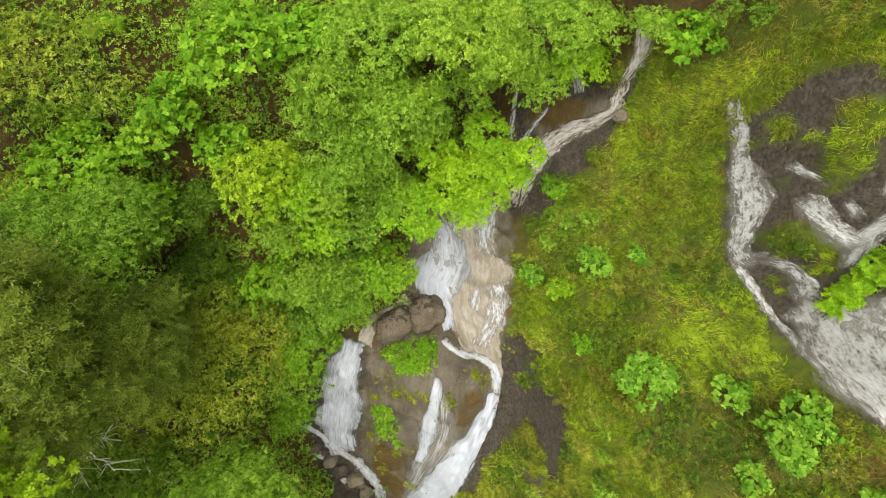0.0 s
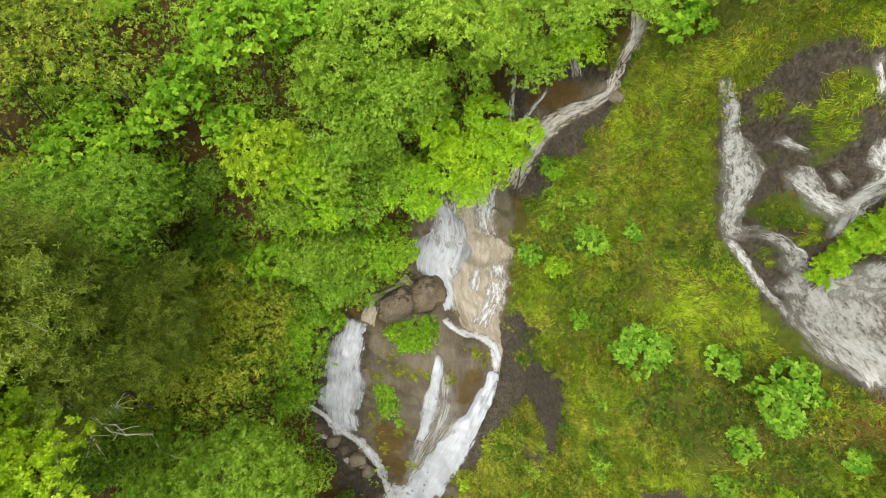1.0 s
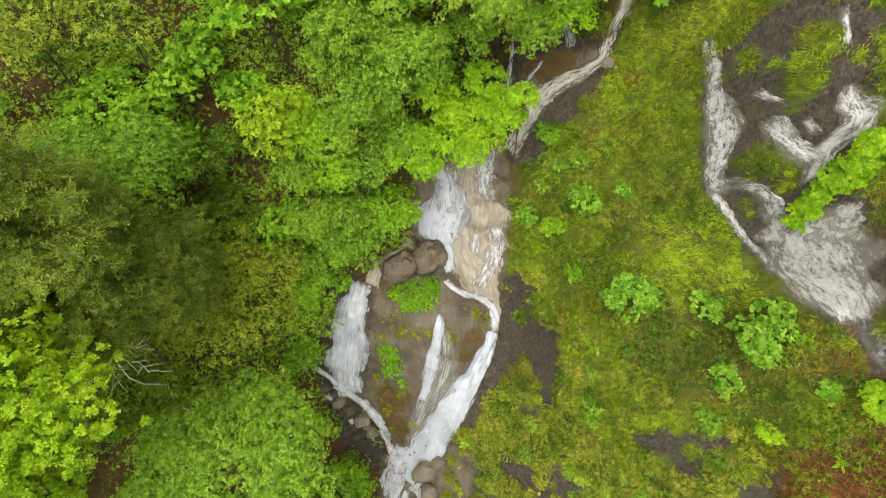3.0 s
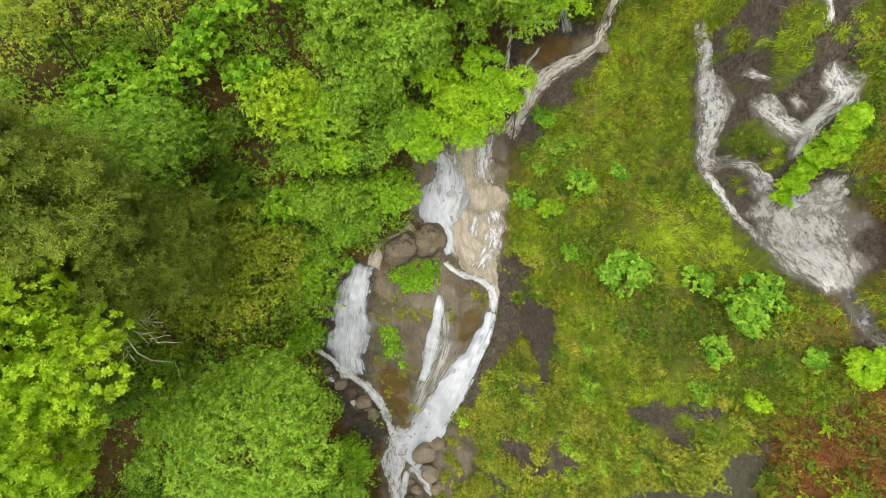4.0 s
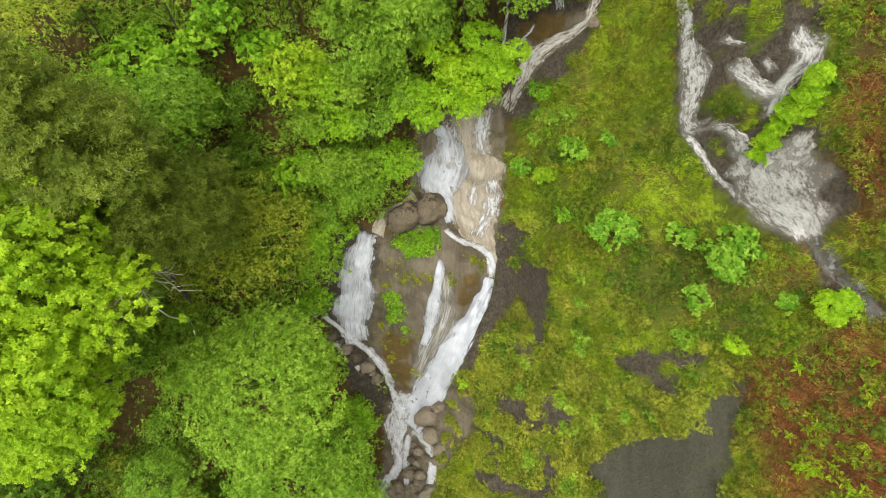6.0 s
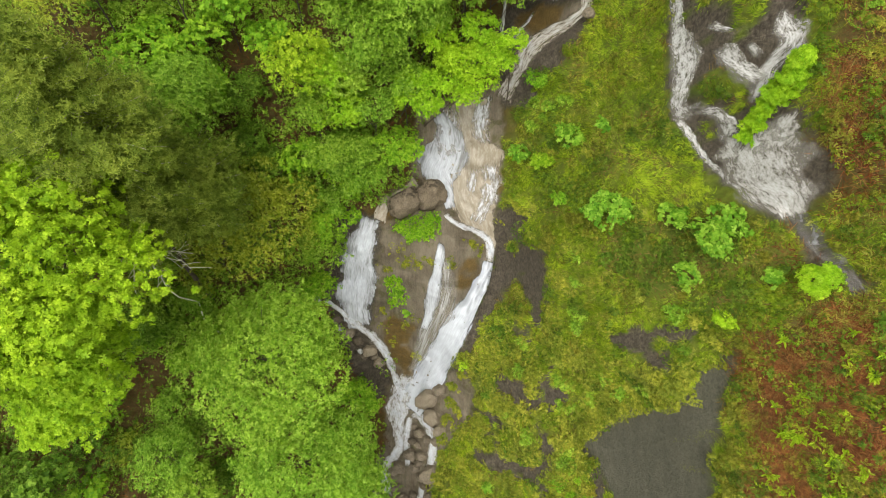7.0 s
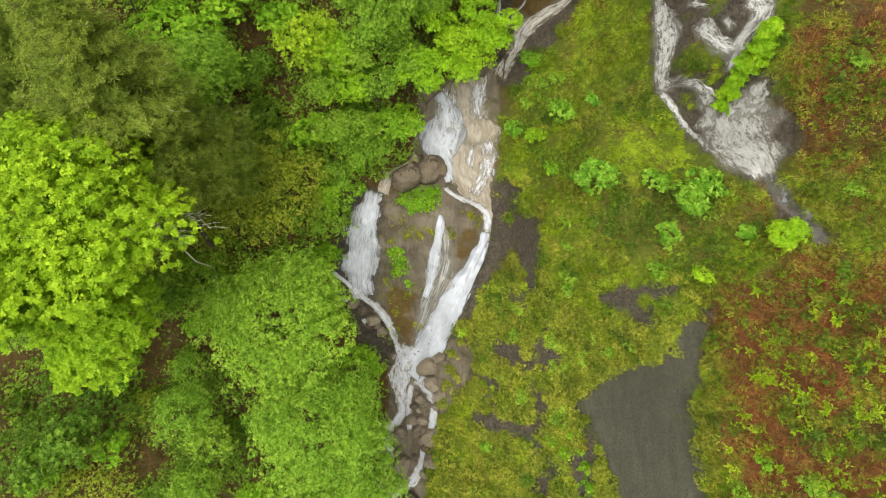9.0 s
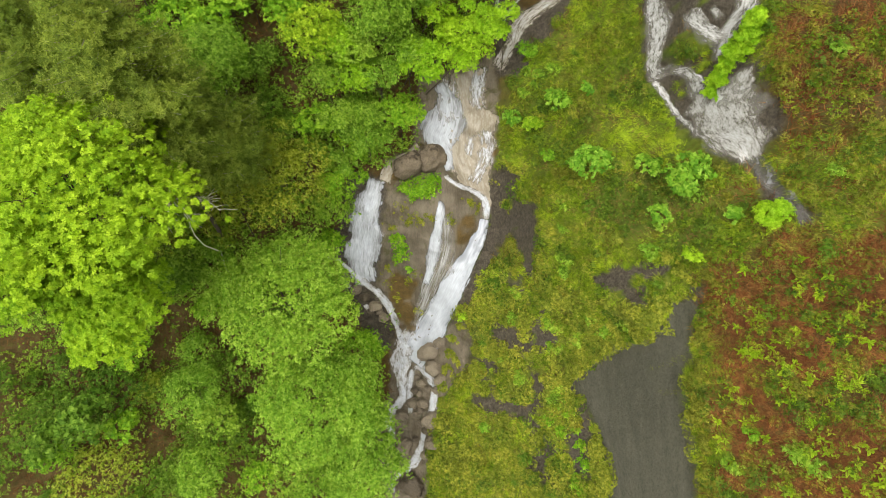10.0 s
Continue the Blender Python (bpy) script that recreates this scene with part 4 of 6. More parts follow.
MAPLE = "young maple with large bright green leaves"
TREES = [
    # name, plan x, y of the crown, its height over the land, radius, half height, kind, label
    ("tree", -22.9, 1.8, 20.3, 7.4, 6.2, "maple", "tall maple with a broad yellow-green crown"),
    ("tree", -27.2, -1.4, 17.5, 4.2, 4.4, "maple", "smaller yellow-green maple beside a tall one"),
    ("tree", -13.0, 1.6, 11.6, 6.2, 5.2, "alder", "round pale-green alder beside the stream"),
    ("tree", -11.0, -4.7, 8.6, 6.0, 4.6, "alder", "round pale-green alder beside the stream"),
    ("tree", -8.2, 0.9, 5.0, 2.9, 2.6, "green_shrub", "leafy mid-green tree beside the stream"),
    ("tree", -7.6, -3.6, 5.0, 2.5, 2.4, "birch", "leafy mid-green tree beside the stream"),
    ("tree", -19.0, 22.8, 6.6, 3.9, 3.0, "open_hazel", "open-crowned tree with small yellow-green leaves"),
    ("tree", -24.6, 22.6, 6.0, 3.4, 2.6, "open_hazel", "open-crowned tree with small yellow-green leaves"),
    ("tree", -11.1, 24.8, 6.2, 3.1, 2.6, "bright_maple", MAPLE),
    ("tree", -7.6, 25.3, 6.0, 2.3, 2.2, "bright_maple", MAPLE),
    ("tree", -16.0, 23.0, 4.0, 2.0, 1.8, "bright_maple", MAPLE),
    ("tree", -21.5, 20.7, 4.0, 3.4, 2.2, "bright_maple", MAPLE),
    ("tree", -18.4, 19.4, 3.4, 2.2, 1.8, "bright_maple", MAPLE),
    ("tree", -11.0, 20.2, 5.5, 3.2, 2.8, "hazel", "hazel with yellow-green spring leaves"),
    ("tree", -4.9, 21.8, 6.2, 3.7, 3.0, "birch", "fine-leaved mid-green tree above the cascade"),
    ("tree", 1.4, 23.7, 11.0, 3.5, 2.8, "alder", "fine-leaved pale green tree"),
    ("tree", -3.6, 23.8, 10.0, 3.0, 2.6, "alder", "fine-leaved pale green tree"),
    ("tree", 8.0, 26.7, 5.0, 2.9, 2.0, "alder", "fine-leaved pale green tree over the chute"),
    ("tree", 5.2, 27.4, 5.6, 2.2, 2.0, "alder", "fine-leaved pale green tree over the chute"),
    ("tree", 5.8, 25.2, 5.0, 2.3, 1.8, "alder", "fine-leaved pale green tree over the chute"),
    ("tree", 8.0, 25.4, 5.0, 1.9, 1.5, "lime_tree", "lime-green tree over the chute"),
    ("tree", 3.6, 25.9, 6.0, 2.3, 1.8, "birch", "fine-leaved mid-green tree over the chute"),
    ("tree", 12.6, 23.4, 2.4, 1.6, 1.4, "bright_maple", MAPLE),
    ("tree", -19.0, 14.9, 8.8, 4.4, 3.6, "birch", "broad mid-green birch on the wooded bank"),
    ("tree", -23.5, 14.5, 8.5, 3.8, 3.2, "birch", "broad mid-green birch on the wooded bank"),
    ("tree", -17.4, 16.2, 9.6, 2.6, 2.2, "birch", "broad mid-green birch on the wooded bank"),
    ("tree", -11.3, 16.5, 3.3, 1.9, 1.5, "bright_maple", "small bright green tree on the bank"),
    ("tree", -4.0, 17.4, 4.4, 2.5, 1.9, "green_shrub", "bright green tree hanging over the cascade"),
    ("tree", -7.6, 17.5, 3.5, 2.8, 2.0, "birch", "fine-leaved mid-green tree on the bank"),
    ("tree", -8.1, 18.9, 4.8, 2.5, 2.0, "lime_tree", "lime-green tree on the wooded bank"),
    ("tree", -13.7, 11.4, 7.4, 4.4, 2.4, "sparse", "thin tree with scattered tan-green leaves"),
    ("tree", -9.7, 13.4, 3.4, 2.3, 1.9, "green_shrub", "green bush beside the waterfall"),
    ("tree", -31.9, 10.8, 8.0, 2.8, 2.4, "bright_maple", MAPLE),
    ("tree", -28.5, 6.5, 7.0, 3.2, 2.6, "bright_maple", MAPLE),
    ("tree", -7.8, -8.1, 6.0, 4.7, 3.4, "alder", "pale-green alder beside the stream"),
    ("tree", -12.6, -10.3, 6.0, 4.2, 3.0, "birch", "mid-green tree beside the stream"),
    ("tree", -2.6, 22.0, 8.0, 2.9, 2.4, "alder", "fine-leaved pale green tree above the cascade"),
    ("tree", -5.8, 22.9, 8.0, 2.8, 2.4, "birch", "fine-leaved mid-green tree above the cascade"),
    ("tree", -2.0, 20.0, 5.4, 2.7, 2.2, "lime_tree", "lime-green tree hanging over the cascade"),
    ("tree", -7.2, 16.4, 3.6, 2.8, 2.2, "birch", "leafy mid-green tree on the bank"),
    ("tree", -9.3, 20.0, 4.5, 2.5, 2.0, "lime_tree", "lime-green tree on the wooded bank"),
    ("tree", -13.3, 21.9, 4.0, 2.0, 1.6, "bright_maple", MAPLE),
    ("tree", -17.5, 21.9, 3.5, 2.0, 1.6, "bright_maple", MAPLE),
    ("tree", -25.9, 20.7, 6.0, 3.2, 2.4, "sparse", "thin tree with scattered tan-green leaves"),
    ("tree", -24.2, 24.6, 4.0, 2.6, 2.0, "open_hazel", "open-crowned tree with small yellow-green leaves"),
    ("tree", -22.4, 9.9, 6.0, 3.1, 2.4, "shrub", "dark green tree below the pines"),
    ("tree", -17.6, 9.4, 5.0, 2.6, 2.2, "sparse", "thin tree with scattered tan-green leaves"),
    ("tree", -23.6, 16.2, 5.0, 3.4, 2.4, "birch", "mid-green tree on the wooded bank"),
    ("tree", -18.6, 17.4, 5.6, 3.0, 2.2, "birch", "mid-green tree on the wooded bank"),
    ("tree", -0.7, 22.2, 6.5, 1.7, 1.0, "lime_tree", "lime-green tree leaning over the cascade"),
    ("tree", 1.3, 21.3, 6.5, 2.2, 1.3, "lime_tree", "lime-green tree leaning over the cascade"),
    ("tree", 3.6, 21.6, 6.5, 1.8, 1.1, "lime_tree", "lime-green tree leaning over the cascade"),
    ("tree", 2.5, 22.9, 6.5, 1.6, 1.0, "lime_tree", "lime-green tree leaning over the cascade"),
    ("tree", 4.4, 20.4, 6.5, 1.2, 0.7, "lime_tree", "lime-green tree leaning over the cascade"),
    ("tree", 0.3, 20.6, 6.5, 1.6, 1.0, "lime_tree", "lime-green tree leaning over the cascade"),
    ("tree", 2.8, 20.2, 6.5, 1.5, 0.9, "lime_tree", "lime-green tree leaning over the cascade"),
    ("tree", 1.6, 19.4, 6.5, 1.5, 0.9, "lime_tree", "lime-green tree leaning over the cascade"),
    ("tree", 3.8, 20.6, 6.5, 1.4, 0.8, "lime_tree", "lime-green tree leaning over the cascade"),
    ("tree", 5.0, 21.0, 6.5, 1.2, 0.7, "lime_tree", "lime-green tree leaning over the cascade"),
    ("tree", -7.2, 22.8, 5.5, 2.3, 1.6, "birch", "fine-leaved mid-green tree in the closed wood"),
    ("tree", -5.1, 21.4, 5.5, 2.4, 1.7, "birch", "fine-leaved mid-green tree in the closed wood"),
    ("tree", -3.4, 23.9, 5.5, 2.4, 1.7, "alder", "fine-leaved pale green tree in the closed wood"),
    ("tree", -1.1, 23.3, 5.5, 2.0, 1.4, "alder", "fine-leaved pale green tree in the closed wood"),
    ("tree", -7.9, 19.5, 5.5, 2.2, 1.5, "alder", "fine-leaved pale green tree in the closed wood"),
    ("tree", -5.6, 18.8, 5.5, 2.2, 1.5, "birch", "fine-leaved mid-green tree in the closed wood"),
    ("tree", -9.9, 17.9, 5.5, 1.8, 1.3, "birch", "fine-leaved mid-green tree in the closed wood"),
    ("tree", 1.3, 24.8, 5.5, 2.2, 1.5, "alder", "fine-leaved pale green tree in the closed wood"),
    ("tree", -9.3, 15.7, 5.5, 1.8, 1.3, "birch", "fine-leaved mid-green tree in the closed wood"),
    ("tree", -7.0, 16.2, 5.5, 1.8, 1.3, "birch", "fine-leaved mid-green tree in the closed wood"),
    ("tree", -3.2, 20.2, 5.5, 2.0, 1.4, "birch", "fine-leaved mid-green tree in the closed wood"),
    ("tree", -5.9, 26.2, 5.0, 2.3, 1.6, "alder", "fine-leaved pale green tree at the head of the fall"),
    ("tree", -3.4, 27.5, 5.0, 2.3, 1.6, "alder", "fine-leaved pale green tree at the head of the fall"),
    ("tree", -0.8, 27.2, 5.0, 2.3, 1.6, "alder", "fine-leaved pale green tree at the head of the fall"),
    ("tree", 1.9, 28.4, 5.0, 2.2, 1.5, "alder", "fine-leaved pale green tree at the head of the fall"),
    ("tree", 4.6, 28.2, 5.0, 1.8, 1.3, "alder", "fine-leaved pale green tree at the head of the fall"),
    ("tree", 7.2, 28.2, 5.0, 1.6, 1.1, "alder", "fine-leaved pale green tree at the head of the fall"),
    ("tree", 11.0, 24.6, 5.0, 1.4, 1.0, "alder", "fine-leaved pale green tree at the head of the fall"),
    ("tree", -22.6, -1.1, 15.0, 3.8, 3.8, "maple", "yellow-green maple in the shade of a taller one"),
    ("tree", -24.2, 0.2, 15.0, 3.8, 3.8, "maple", "yellow-green maple in the shade of a taller one"),
    ("tree", -23.3, -3.0, 15.0, 2.8, 2.8, "maple", "yellow-green maple in the shade of a taller one"),
    ("tree", -16.3, 13.3, 4.5, 2.0, 1.2, "sparse", "thin tree with scattered tan-green leaves"),
    ("tree", -14.3, 12.6, 4.5, 2.2, 1.3, "sparse", "thin tree with scattered tan-green leaves"),
    ("tree", -12.3, 14.2, 4.5, 2.0, 1.2, "sparse", "thin tree with scattered tan-green leaves"),
    ("tree", -14.7, 14.8, 4.5, 1.8, 1.1, "sparse", "thin tree with scattered tan-green leaves"),
    ("tree", -11.2, 13.2, 4.5, 1.8, 1.1, "sparse", "thin tree with scattered tan-green leaves"),
    ("shrub", -22.1, 6.5, 3.0, 1.9, 1.1, "birch", "mid-green shrub under the pines"),
    ("shrub", -20.6, 5.6, 3.0, 1.8, 1.1, "birch", "mid-green shrub under the pines"),
    ("shrub", -24.0, 5.0, 3.0, 2.0, 1.2, "birch", "mid-green shrub under the pines"),
    ("shrub", -23.8, 7.0, 3.0, 1.9, 1.1, "sparse", "thin shrub with scattered tan-green leaves"),
    ("shrub", -20.8, 8.7, 3.0, 1.8, 1.1, "sparse", "thin shrub with scattered tan-green leaves"),
    ("shrub", -18.0, 12.6, 3.0, 1.9, 1.1, "sparse", "thin shrub with scattered tan-green leaves"),
    ("shrub", -23.0, 4.7, 3.0, 1.7, 1.1, "green_shrub", "bright green shrub under a tall maple"),
    ("tree", -29.1, -6.4, 5.0, 2.3, 1.8, "forest_maple", "mid-green maple low on the wooded bank"),
    ("tree", -31.6, -7.8, 4.0, 2.2, 1.7, "forest_maple", "mid-green maple low on the wooded bank"),
    ("tree", -27.3, -6.1, 4.0, 1.6, 1.3, "bright_maple", "small bright maple low on the wooded bank"),
    ("tree", -21.4, -3.8, 6.0, 2.7, 2.1, "birch", "fine-leaved mid-green tree low on the wooded bank"),
    ("tree", -19.6, -5.5, 5.0, 2.0, 1.6, "birch", "fine-leaved mid-green tree low on the wooded bank"),
    ("tree", -20.5, -9.5, 6.0, 2.4, 1.9, "birch", "fine-leaved mid-green tree low on the wooded bank"),
    ("tree", -16.7, -9.7, 5.0, 1.6, 1.4, "green_shrub", "small bright green tree among alders"),
    ("shrub", -15.9, 20.0, 2.0, 2.3, 1.5, "shrub", "dark green shrub on the forest floor"),
    ("shrub", -10.6, 12.6, 2.6, 2.5, 1.7, "birch", "mid-green shrub beside the waterfall"),
    ("shrub", -23.4, 5.4, 2.4, 2.8, 1.8, "shrub", "dark green shrub on the forest floor"),
    ("shrub", -17.2, 4.0, 2.6, 2.8, 1.8, "shrub", "dark green shrub on the forest floor"),
    ("shrub", -19.8, -1.2, 3.2, 2.8, 1.9, "shrub", "dark green shrub on the forest floor"),
    ("shrub", -29.9, 1.5, 3.6, 3.4, 2.0, "shrub", "dark green shrub on the forest floor"),
    ("shrub", -23.9, -3.6, 2.2, 3.6, 1.8, "deep_shrub", "dark green shrub on the forest floor"),
    ("shrub", -29.2, -3.7, 2.4, 3.2, 1.8, "deep_shrub", "dark green shrub on the forest floor"),
    ("shrub", -33.1, -6.8, 3.0, 3.8, 2.0, "deep_shrub", "dark green shrub on the forest floor"),
    ("shrub", -19.8, -5.9, 2.4, 3.0, 1.8, "deep_shrub", "dark green shrub on the forest floor"),
    ("shrub", -22.4, -9.3, 3.0, 3.4, 2.0, "deep_shrub", "dark green shrub on the forest floor"),
    ("shrub", -29.3, -10.5, 3.0, 4.0, 2.0, "sparse", "brownish open shrub on the forest floor"),
    ("shrub", -15.9, 11.4, 2.0, 2.4, 1.4, "shrub", "dark green shrub on the forest floor"),
    ("shrub", -11.4, 10.6, 2.0, 2.2, 1.5, "green_shrub", "green shrub beside the waterfall"),
    ("shrub", -16.4, 17.0, 1.8, 2.2, 1.4, "shrub", "dark green shrub on the forest floor"),
    ("shrub", -14.2, 16.4, 1.8, 2.0, 1.4, "shrub", "dark green shrub on the forest floor"),
    ("shrub", -15.2, 25.8, 1.6, 2.4, 1.2, "green_shrub", "green shrub on the forest floor"),
    ("shrub", -15.4, 18.0, 1.8, 1.7, 1.2, "shrub", "dark green shrub on the forest floor"),
    ("shrub", -16.1, 19.9, 1.8, 1.6, 1.1, "shrub", "dark green shrub on the forest floor"),
    ("shrub", -13.6, 16.5, 1.8, 1.7, 1.2, "shrub", "dark green shrub on the forest floor"),
    ("shrub", -17.9, 15.0, 2.6, 1.9, 1.3, "birch", "mid-green shrub on the forest floor"),
    ("shrub", -19.5, 8.9, 2.0, 1.9, 1.3, "sparse", "thin shrub with scattered tan-green leaves"),
    ("shrub", -22.0, 8.7, 2.6, 2.0, 1.4, "birch", "mid-green shrub on the forest floor"),
    ("shrub", -21.5, 3.8, 2.0, 1.9, 1.3, "green_shrub", "bright green shrub on the forest floor"),
    ("shrub", -11.0, 17.0, 2.0, 1.6, 1.1, "birch", "mid-green shrub on the forest floor"),
    ("shrub", -22.6, 0.6, 2.0, 1.9, 1.3, "birch", "mid-green shrub on the forest floor"),
    ("shrub", -33.2, 1.5, 3.5, 2.4, 1.7, "birch", "mid-green shrub on the forest floor"),
    ("shrub", -27.3, -0.4, 2.6, 2.0, 1.4, "green_shrub", "bright green shrub on the forest floor"),
    ("shrub", -31.8, -2.6, 2.0, 2.0, 1.4, "deep_shrub", "dark green shrub on the forest floor"),
    ("shrub", -26.1, -2.9, 1.6, 1.8, 1.3, "sparse", "thin shrub with scattered tan-green leaves"),
    ("shrub", -17.5, 12.5, 2.0, 1.9, 1.3, "sparse", "thin shrub with scattered tan-green leaves"),
    ("shrub", -32.8, -8.0, 2.0, 2.2, 1.5, "green_shrub", "bright green shrub on the forest floor"),
    ("shrub", -18.0, -4.2, 2.0, 1.9, 1.3, "deep_shrub", "dark green shrub on the forest floor"),
    ("shrub", -25.6, 18.9, 3.0, 2.0, 1.4, "sparse", "thin shrub with scattered tan-green leaves"),
    ("shrub", -20.2, 7.3, 2.6, 1.8, 1.3, "birch", "mid-green shrub on the forest floor"),
    ("shrub", -15.0, 14.6, 2.6, 1.8, 1.3, "sparse", "thin shrub with scattered tan-green leaves"),
    ("shrub", -22.5, 5.3, 2.4, 1.7, 1.2, "birch", "mid-green shrub on the forest floor"),
    ("shrub", -37.5, -4.0, 2.5, 2.6, 1.8, "deep_shrub", "dark green shrub on the forest floor"),
    ("shrub", -38.0, 1.0, 2.5, 2.6, 1.8, "shrub", "dark green shrub on the forest floor"),
    ("shrub", -36.5, -9.0, 2.2, 2.4, 1.7, "deep_shrub", "dark green shrub on the forest floor"),
    ("shrub", -8.0, 15.8, 1.5, 1.4, 1.0, "green_shrub", "bright green shrub on the bank above the fall"),
    ("shrub", -9.4, 15.0, 1.5, 1.5, 1.1, "birch", "mid-green shrub on the bank above the fall"),
    ("shrub", -6.5, 16.6, 1.4, 1.1, 0.8, "birch", "mid-green shrub on the bank above the fall"),
    ("shrub", -10.7, 15.2, 2.0, 1.6, 1.2, "birch", "mid-green shrub on the bank above the fall"),
    ("shrub", -7.1, 17.6, 2.0, 1.5, 1.1, "green_shrub", "bright green shrub on the bank above the fall"),
    ("shrub", -8.6, 16.8, 2.2, 1.6, 1.2, "lime_tree", "lime-green shrub on the bank above the fall"),
    ("shrub", -12.0, 15.9, 2.0, 1.5, 1.1, "shrub", "dark green shrub on the bank above the fall"),
    ("shrub", 14.2, 22.6, 1.5, 2.0, 1.3, "shrub", "dark green shrub above the grass slope"),
    ("shrub", 16.2, 20.6, 1.5, 2.0, 1.3, "shrub", "dark green shrub above the grass slope"),
    ("shrub", 10.6, 28.2, 2.0, 2.4, 1.8, "green_shrub", "green shrub above the chute"),
]
SAPLING, STREAM_BUSH, ISLAND_BUSH = "young maple with bright leaves on the grass", "lime-green bush growing in the stream", "fresh green bush on the rock island"
SMALL = [
    # name, a, b, crown height over the land, radius, half height, kind, label
    ("sapling", 11.1, 16.1, 1.20, 1.69, 1.03, "sapling", SAPLING),
    ("sapling", 16.3, 14.2, 1.20, 1.5, 0.95, "sapling", SAPLING),
    ("sapling", 17.2, 15.4, 1.20, 1.29, 0.79, "sapling", SAPLING),
    ("sapling", 14.8, 15.8, 1.00, 1.10, 0.68, "sapling", SAPLING),
    ("sapling", 15.1, 12.3, 0.80, 0.95, 0.59, "sapling", SAPLING),
    ("sapling", 9.7, 22.4, 1.00, 1.32, 0.80, "sapling", SAPLING),
    ("sapling", 19.1, 12.1, 0.80, 0.77, 0.47, "sapling", SAPLING),
    ("sapling", 7.5, 20.9, 0.80, 1.09, 0.61, "yellow_sapling", "yellow-leaved sapling on the grass"),
    ("sapling", 5.9, 21.7, 0.80, 0.98, 0.54, "sapling", "bright leafy sapling beside the cascade"),
    ("sapling", 11.6, 23.2, 0.60, 0.64, 0.36, "sapling", "small bright sapling on the grass"),
    ("sapling", 20.6, 11.9, 1.00, 1.18, 0.66, "ivy", "lime-green sapling beside the dark run"),
    ("sapling", 21.3, 12.1, 1.00, 0.89, 0.48, "ivy", "lime-green sapling beside the dark run"),
    ("bush", 8.4, 17.7, 0.60, 0.78, 0.43, "green_shrub", "low bright green bush on the grass"),
    ("bush", 17.4, 9.6, 0.60, 1.01, 0.56, "ivy", "low lime-green bush above the slab"),
    ("bush", 7.3, 27.7, 0.50, 1.13, 0.57, "green_shrub", "low green bush on dark rock"),
    ("bush", -2.1, 15.9, 0.60, 1.65, 0.9, "green_shrub", ISLAND_BUSH),
    ("bush", -3.2, 15.9, 0.50, 1.1, 0.6, "green_shrub", ISLAND_BUSH),
    ("bush", -1.1, 16.3, 0.50, 0.9, 0.5, "green_shrub", ISLAND_BUSH),
    ("bush", -4.6, 11.0, 0.50, 0.9, 0.5, "green_shrub", ISLAND_BUSH),
    ("bush", -4.2, 9.7, 0.50, 1.0, 0.55, "green_shrub", ISLAND_BUSH),
    ("bush", 0.9, 1.2, 0.1, 0.8, 0.44, "cushion", "moss tuft on the rock beside the fall"),
    ("bush", 0.4, -0.6, 0.1, 0.7, 0.39, "cushion", "moss tuft on the rock beside the fall"),
    ("bush", 1.2, -0.9, 0.1, 0.9, 0.5, "cushion", "moss tuft on the rock beside the fall"),
    ("bush", 1.6, 2.6, 0.1, 0.6, 0.33, "cushion", "moss tuft on the rock beside the fall"),
    ("bush", 0.3, -2.2, 0.1, 0.8, 0.44, "cushion", "moss tuft on the rock beside the fall"),
    ("bush", -0.2, -3.8, 0.1, 0.8, 0.44, "cushion", "moss tuft on the rock beside the fall"),
    ("bush", -0.3, -5.6, 0.1, 0.9, 0.5, "cushion", "moss tuft on the rock beside the fall"),
    ("bush", -0.8, -7.5, 0.1, 0.8, 0.44, "cushion", "moss tuft on the rock beside the fall"),
    ("bush", -4.4, 11.6, 0.40, 0.6, 0.35, "green_shrub", ISLAND_BUSH),
    ("bush", -4.8, 9.2, 0.40, 0.65, 0.35, "green_shrub", ISLAND_BUSH),
    ("bush", -3.7, 8.4, 0.35, 0.5, 0.3, "sapling", ISLAND_BUSH),
    ("bush", -4.2, 10.3, 0.6, 0.7, 0.4, "sapling", ISLAND_BUSH),
    ("bush", -4.1, 16.0, 0.20, 0.6, 0.3, "green_shrub", "small mossy bush on the rock island"),
    ("bush", -0.9, 16.9, 0.30, 0.7, 0.35, "green_shrub", "small mossy bush on the rock island"),
    ("bush", -1.5, 15.5, 0.20, 0.7, 0.31, "green_shrub", "small mossy bush on the rock island"),
    ("bush", -3.0, 15.2, 0.20, 0.5, 0.25, "green_shrub", "small mossy bush on the rock island"),
    ("bush", 20.2, -2.1, 0.30, 1.0, 0.45, "green_shrub", "low bright green bush among bracken"),
    ("bush", 3.9, -7.0, 0.30, 0.62, 0.34, "sapling", "small bright green bush on moss"),
    ("bush", 1.8, 3.8, 0.40, 0.82, 0.46, "ivy", "small lime-green bush beside the waterfall"),
]
for k in range(24):
    u = k / 23
    r = rng.uniform(0.5, 0.72) * (0.8 + 0.4 * math.sin(math.pi * min(1, u + 0.15)))
    SMALL.append(("bush", 19.0 - 0.6 * u + rng.normal() * 0.12, 23.3 - 3.0 * u + rng.normal() * 0.06, 2.2 + rng.normal() * 0.1, r, r * 0.8, "ivy", STREAM_BUSH))
for k in range(8):
    u = 0.55 + 0.45 * k / 7
    SMALL.append(("bush", 19.0 - 0.6 * u + rng.normal() * 0.12, 23.3 - 3.0 * u + rng.normal() * 0.1, 1.0, 0.5, 0.5, "ivy", STREAM_BUSH))
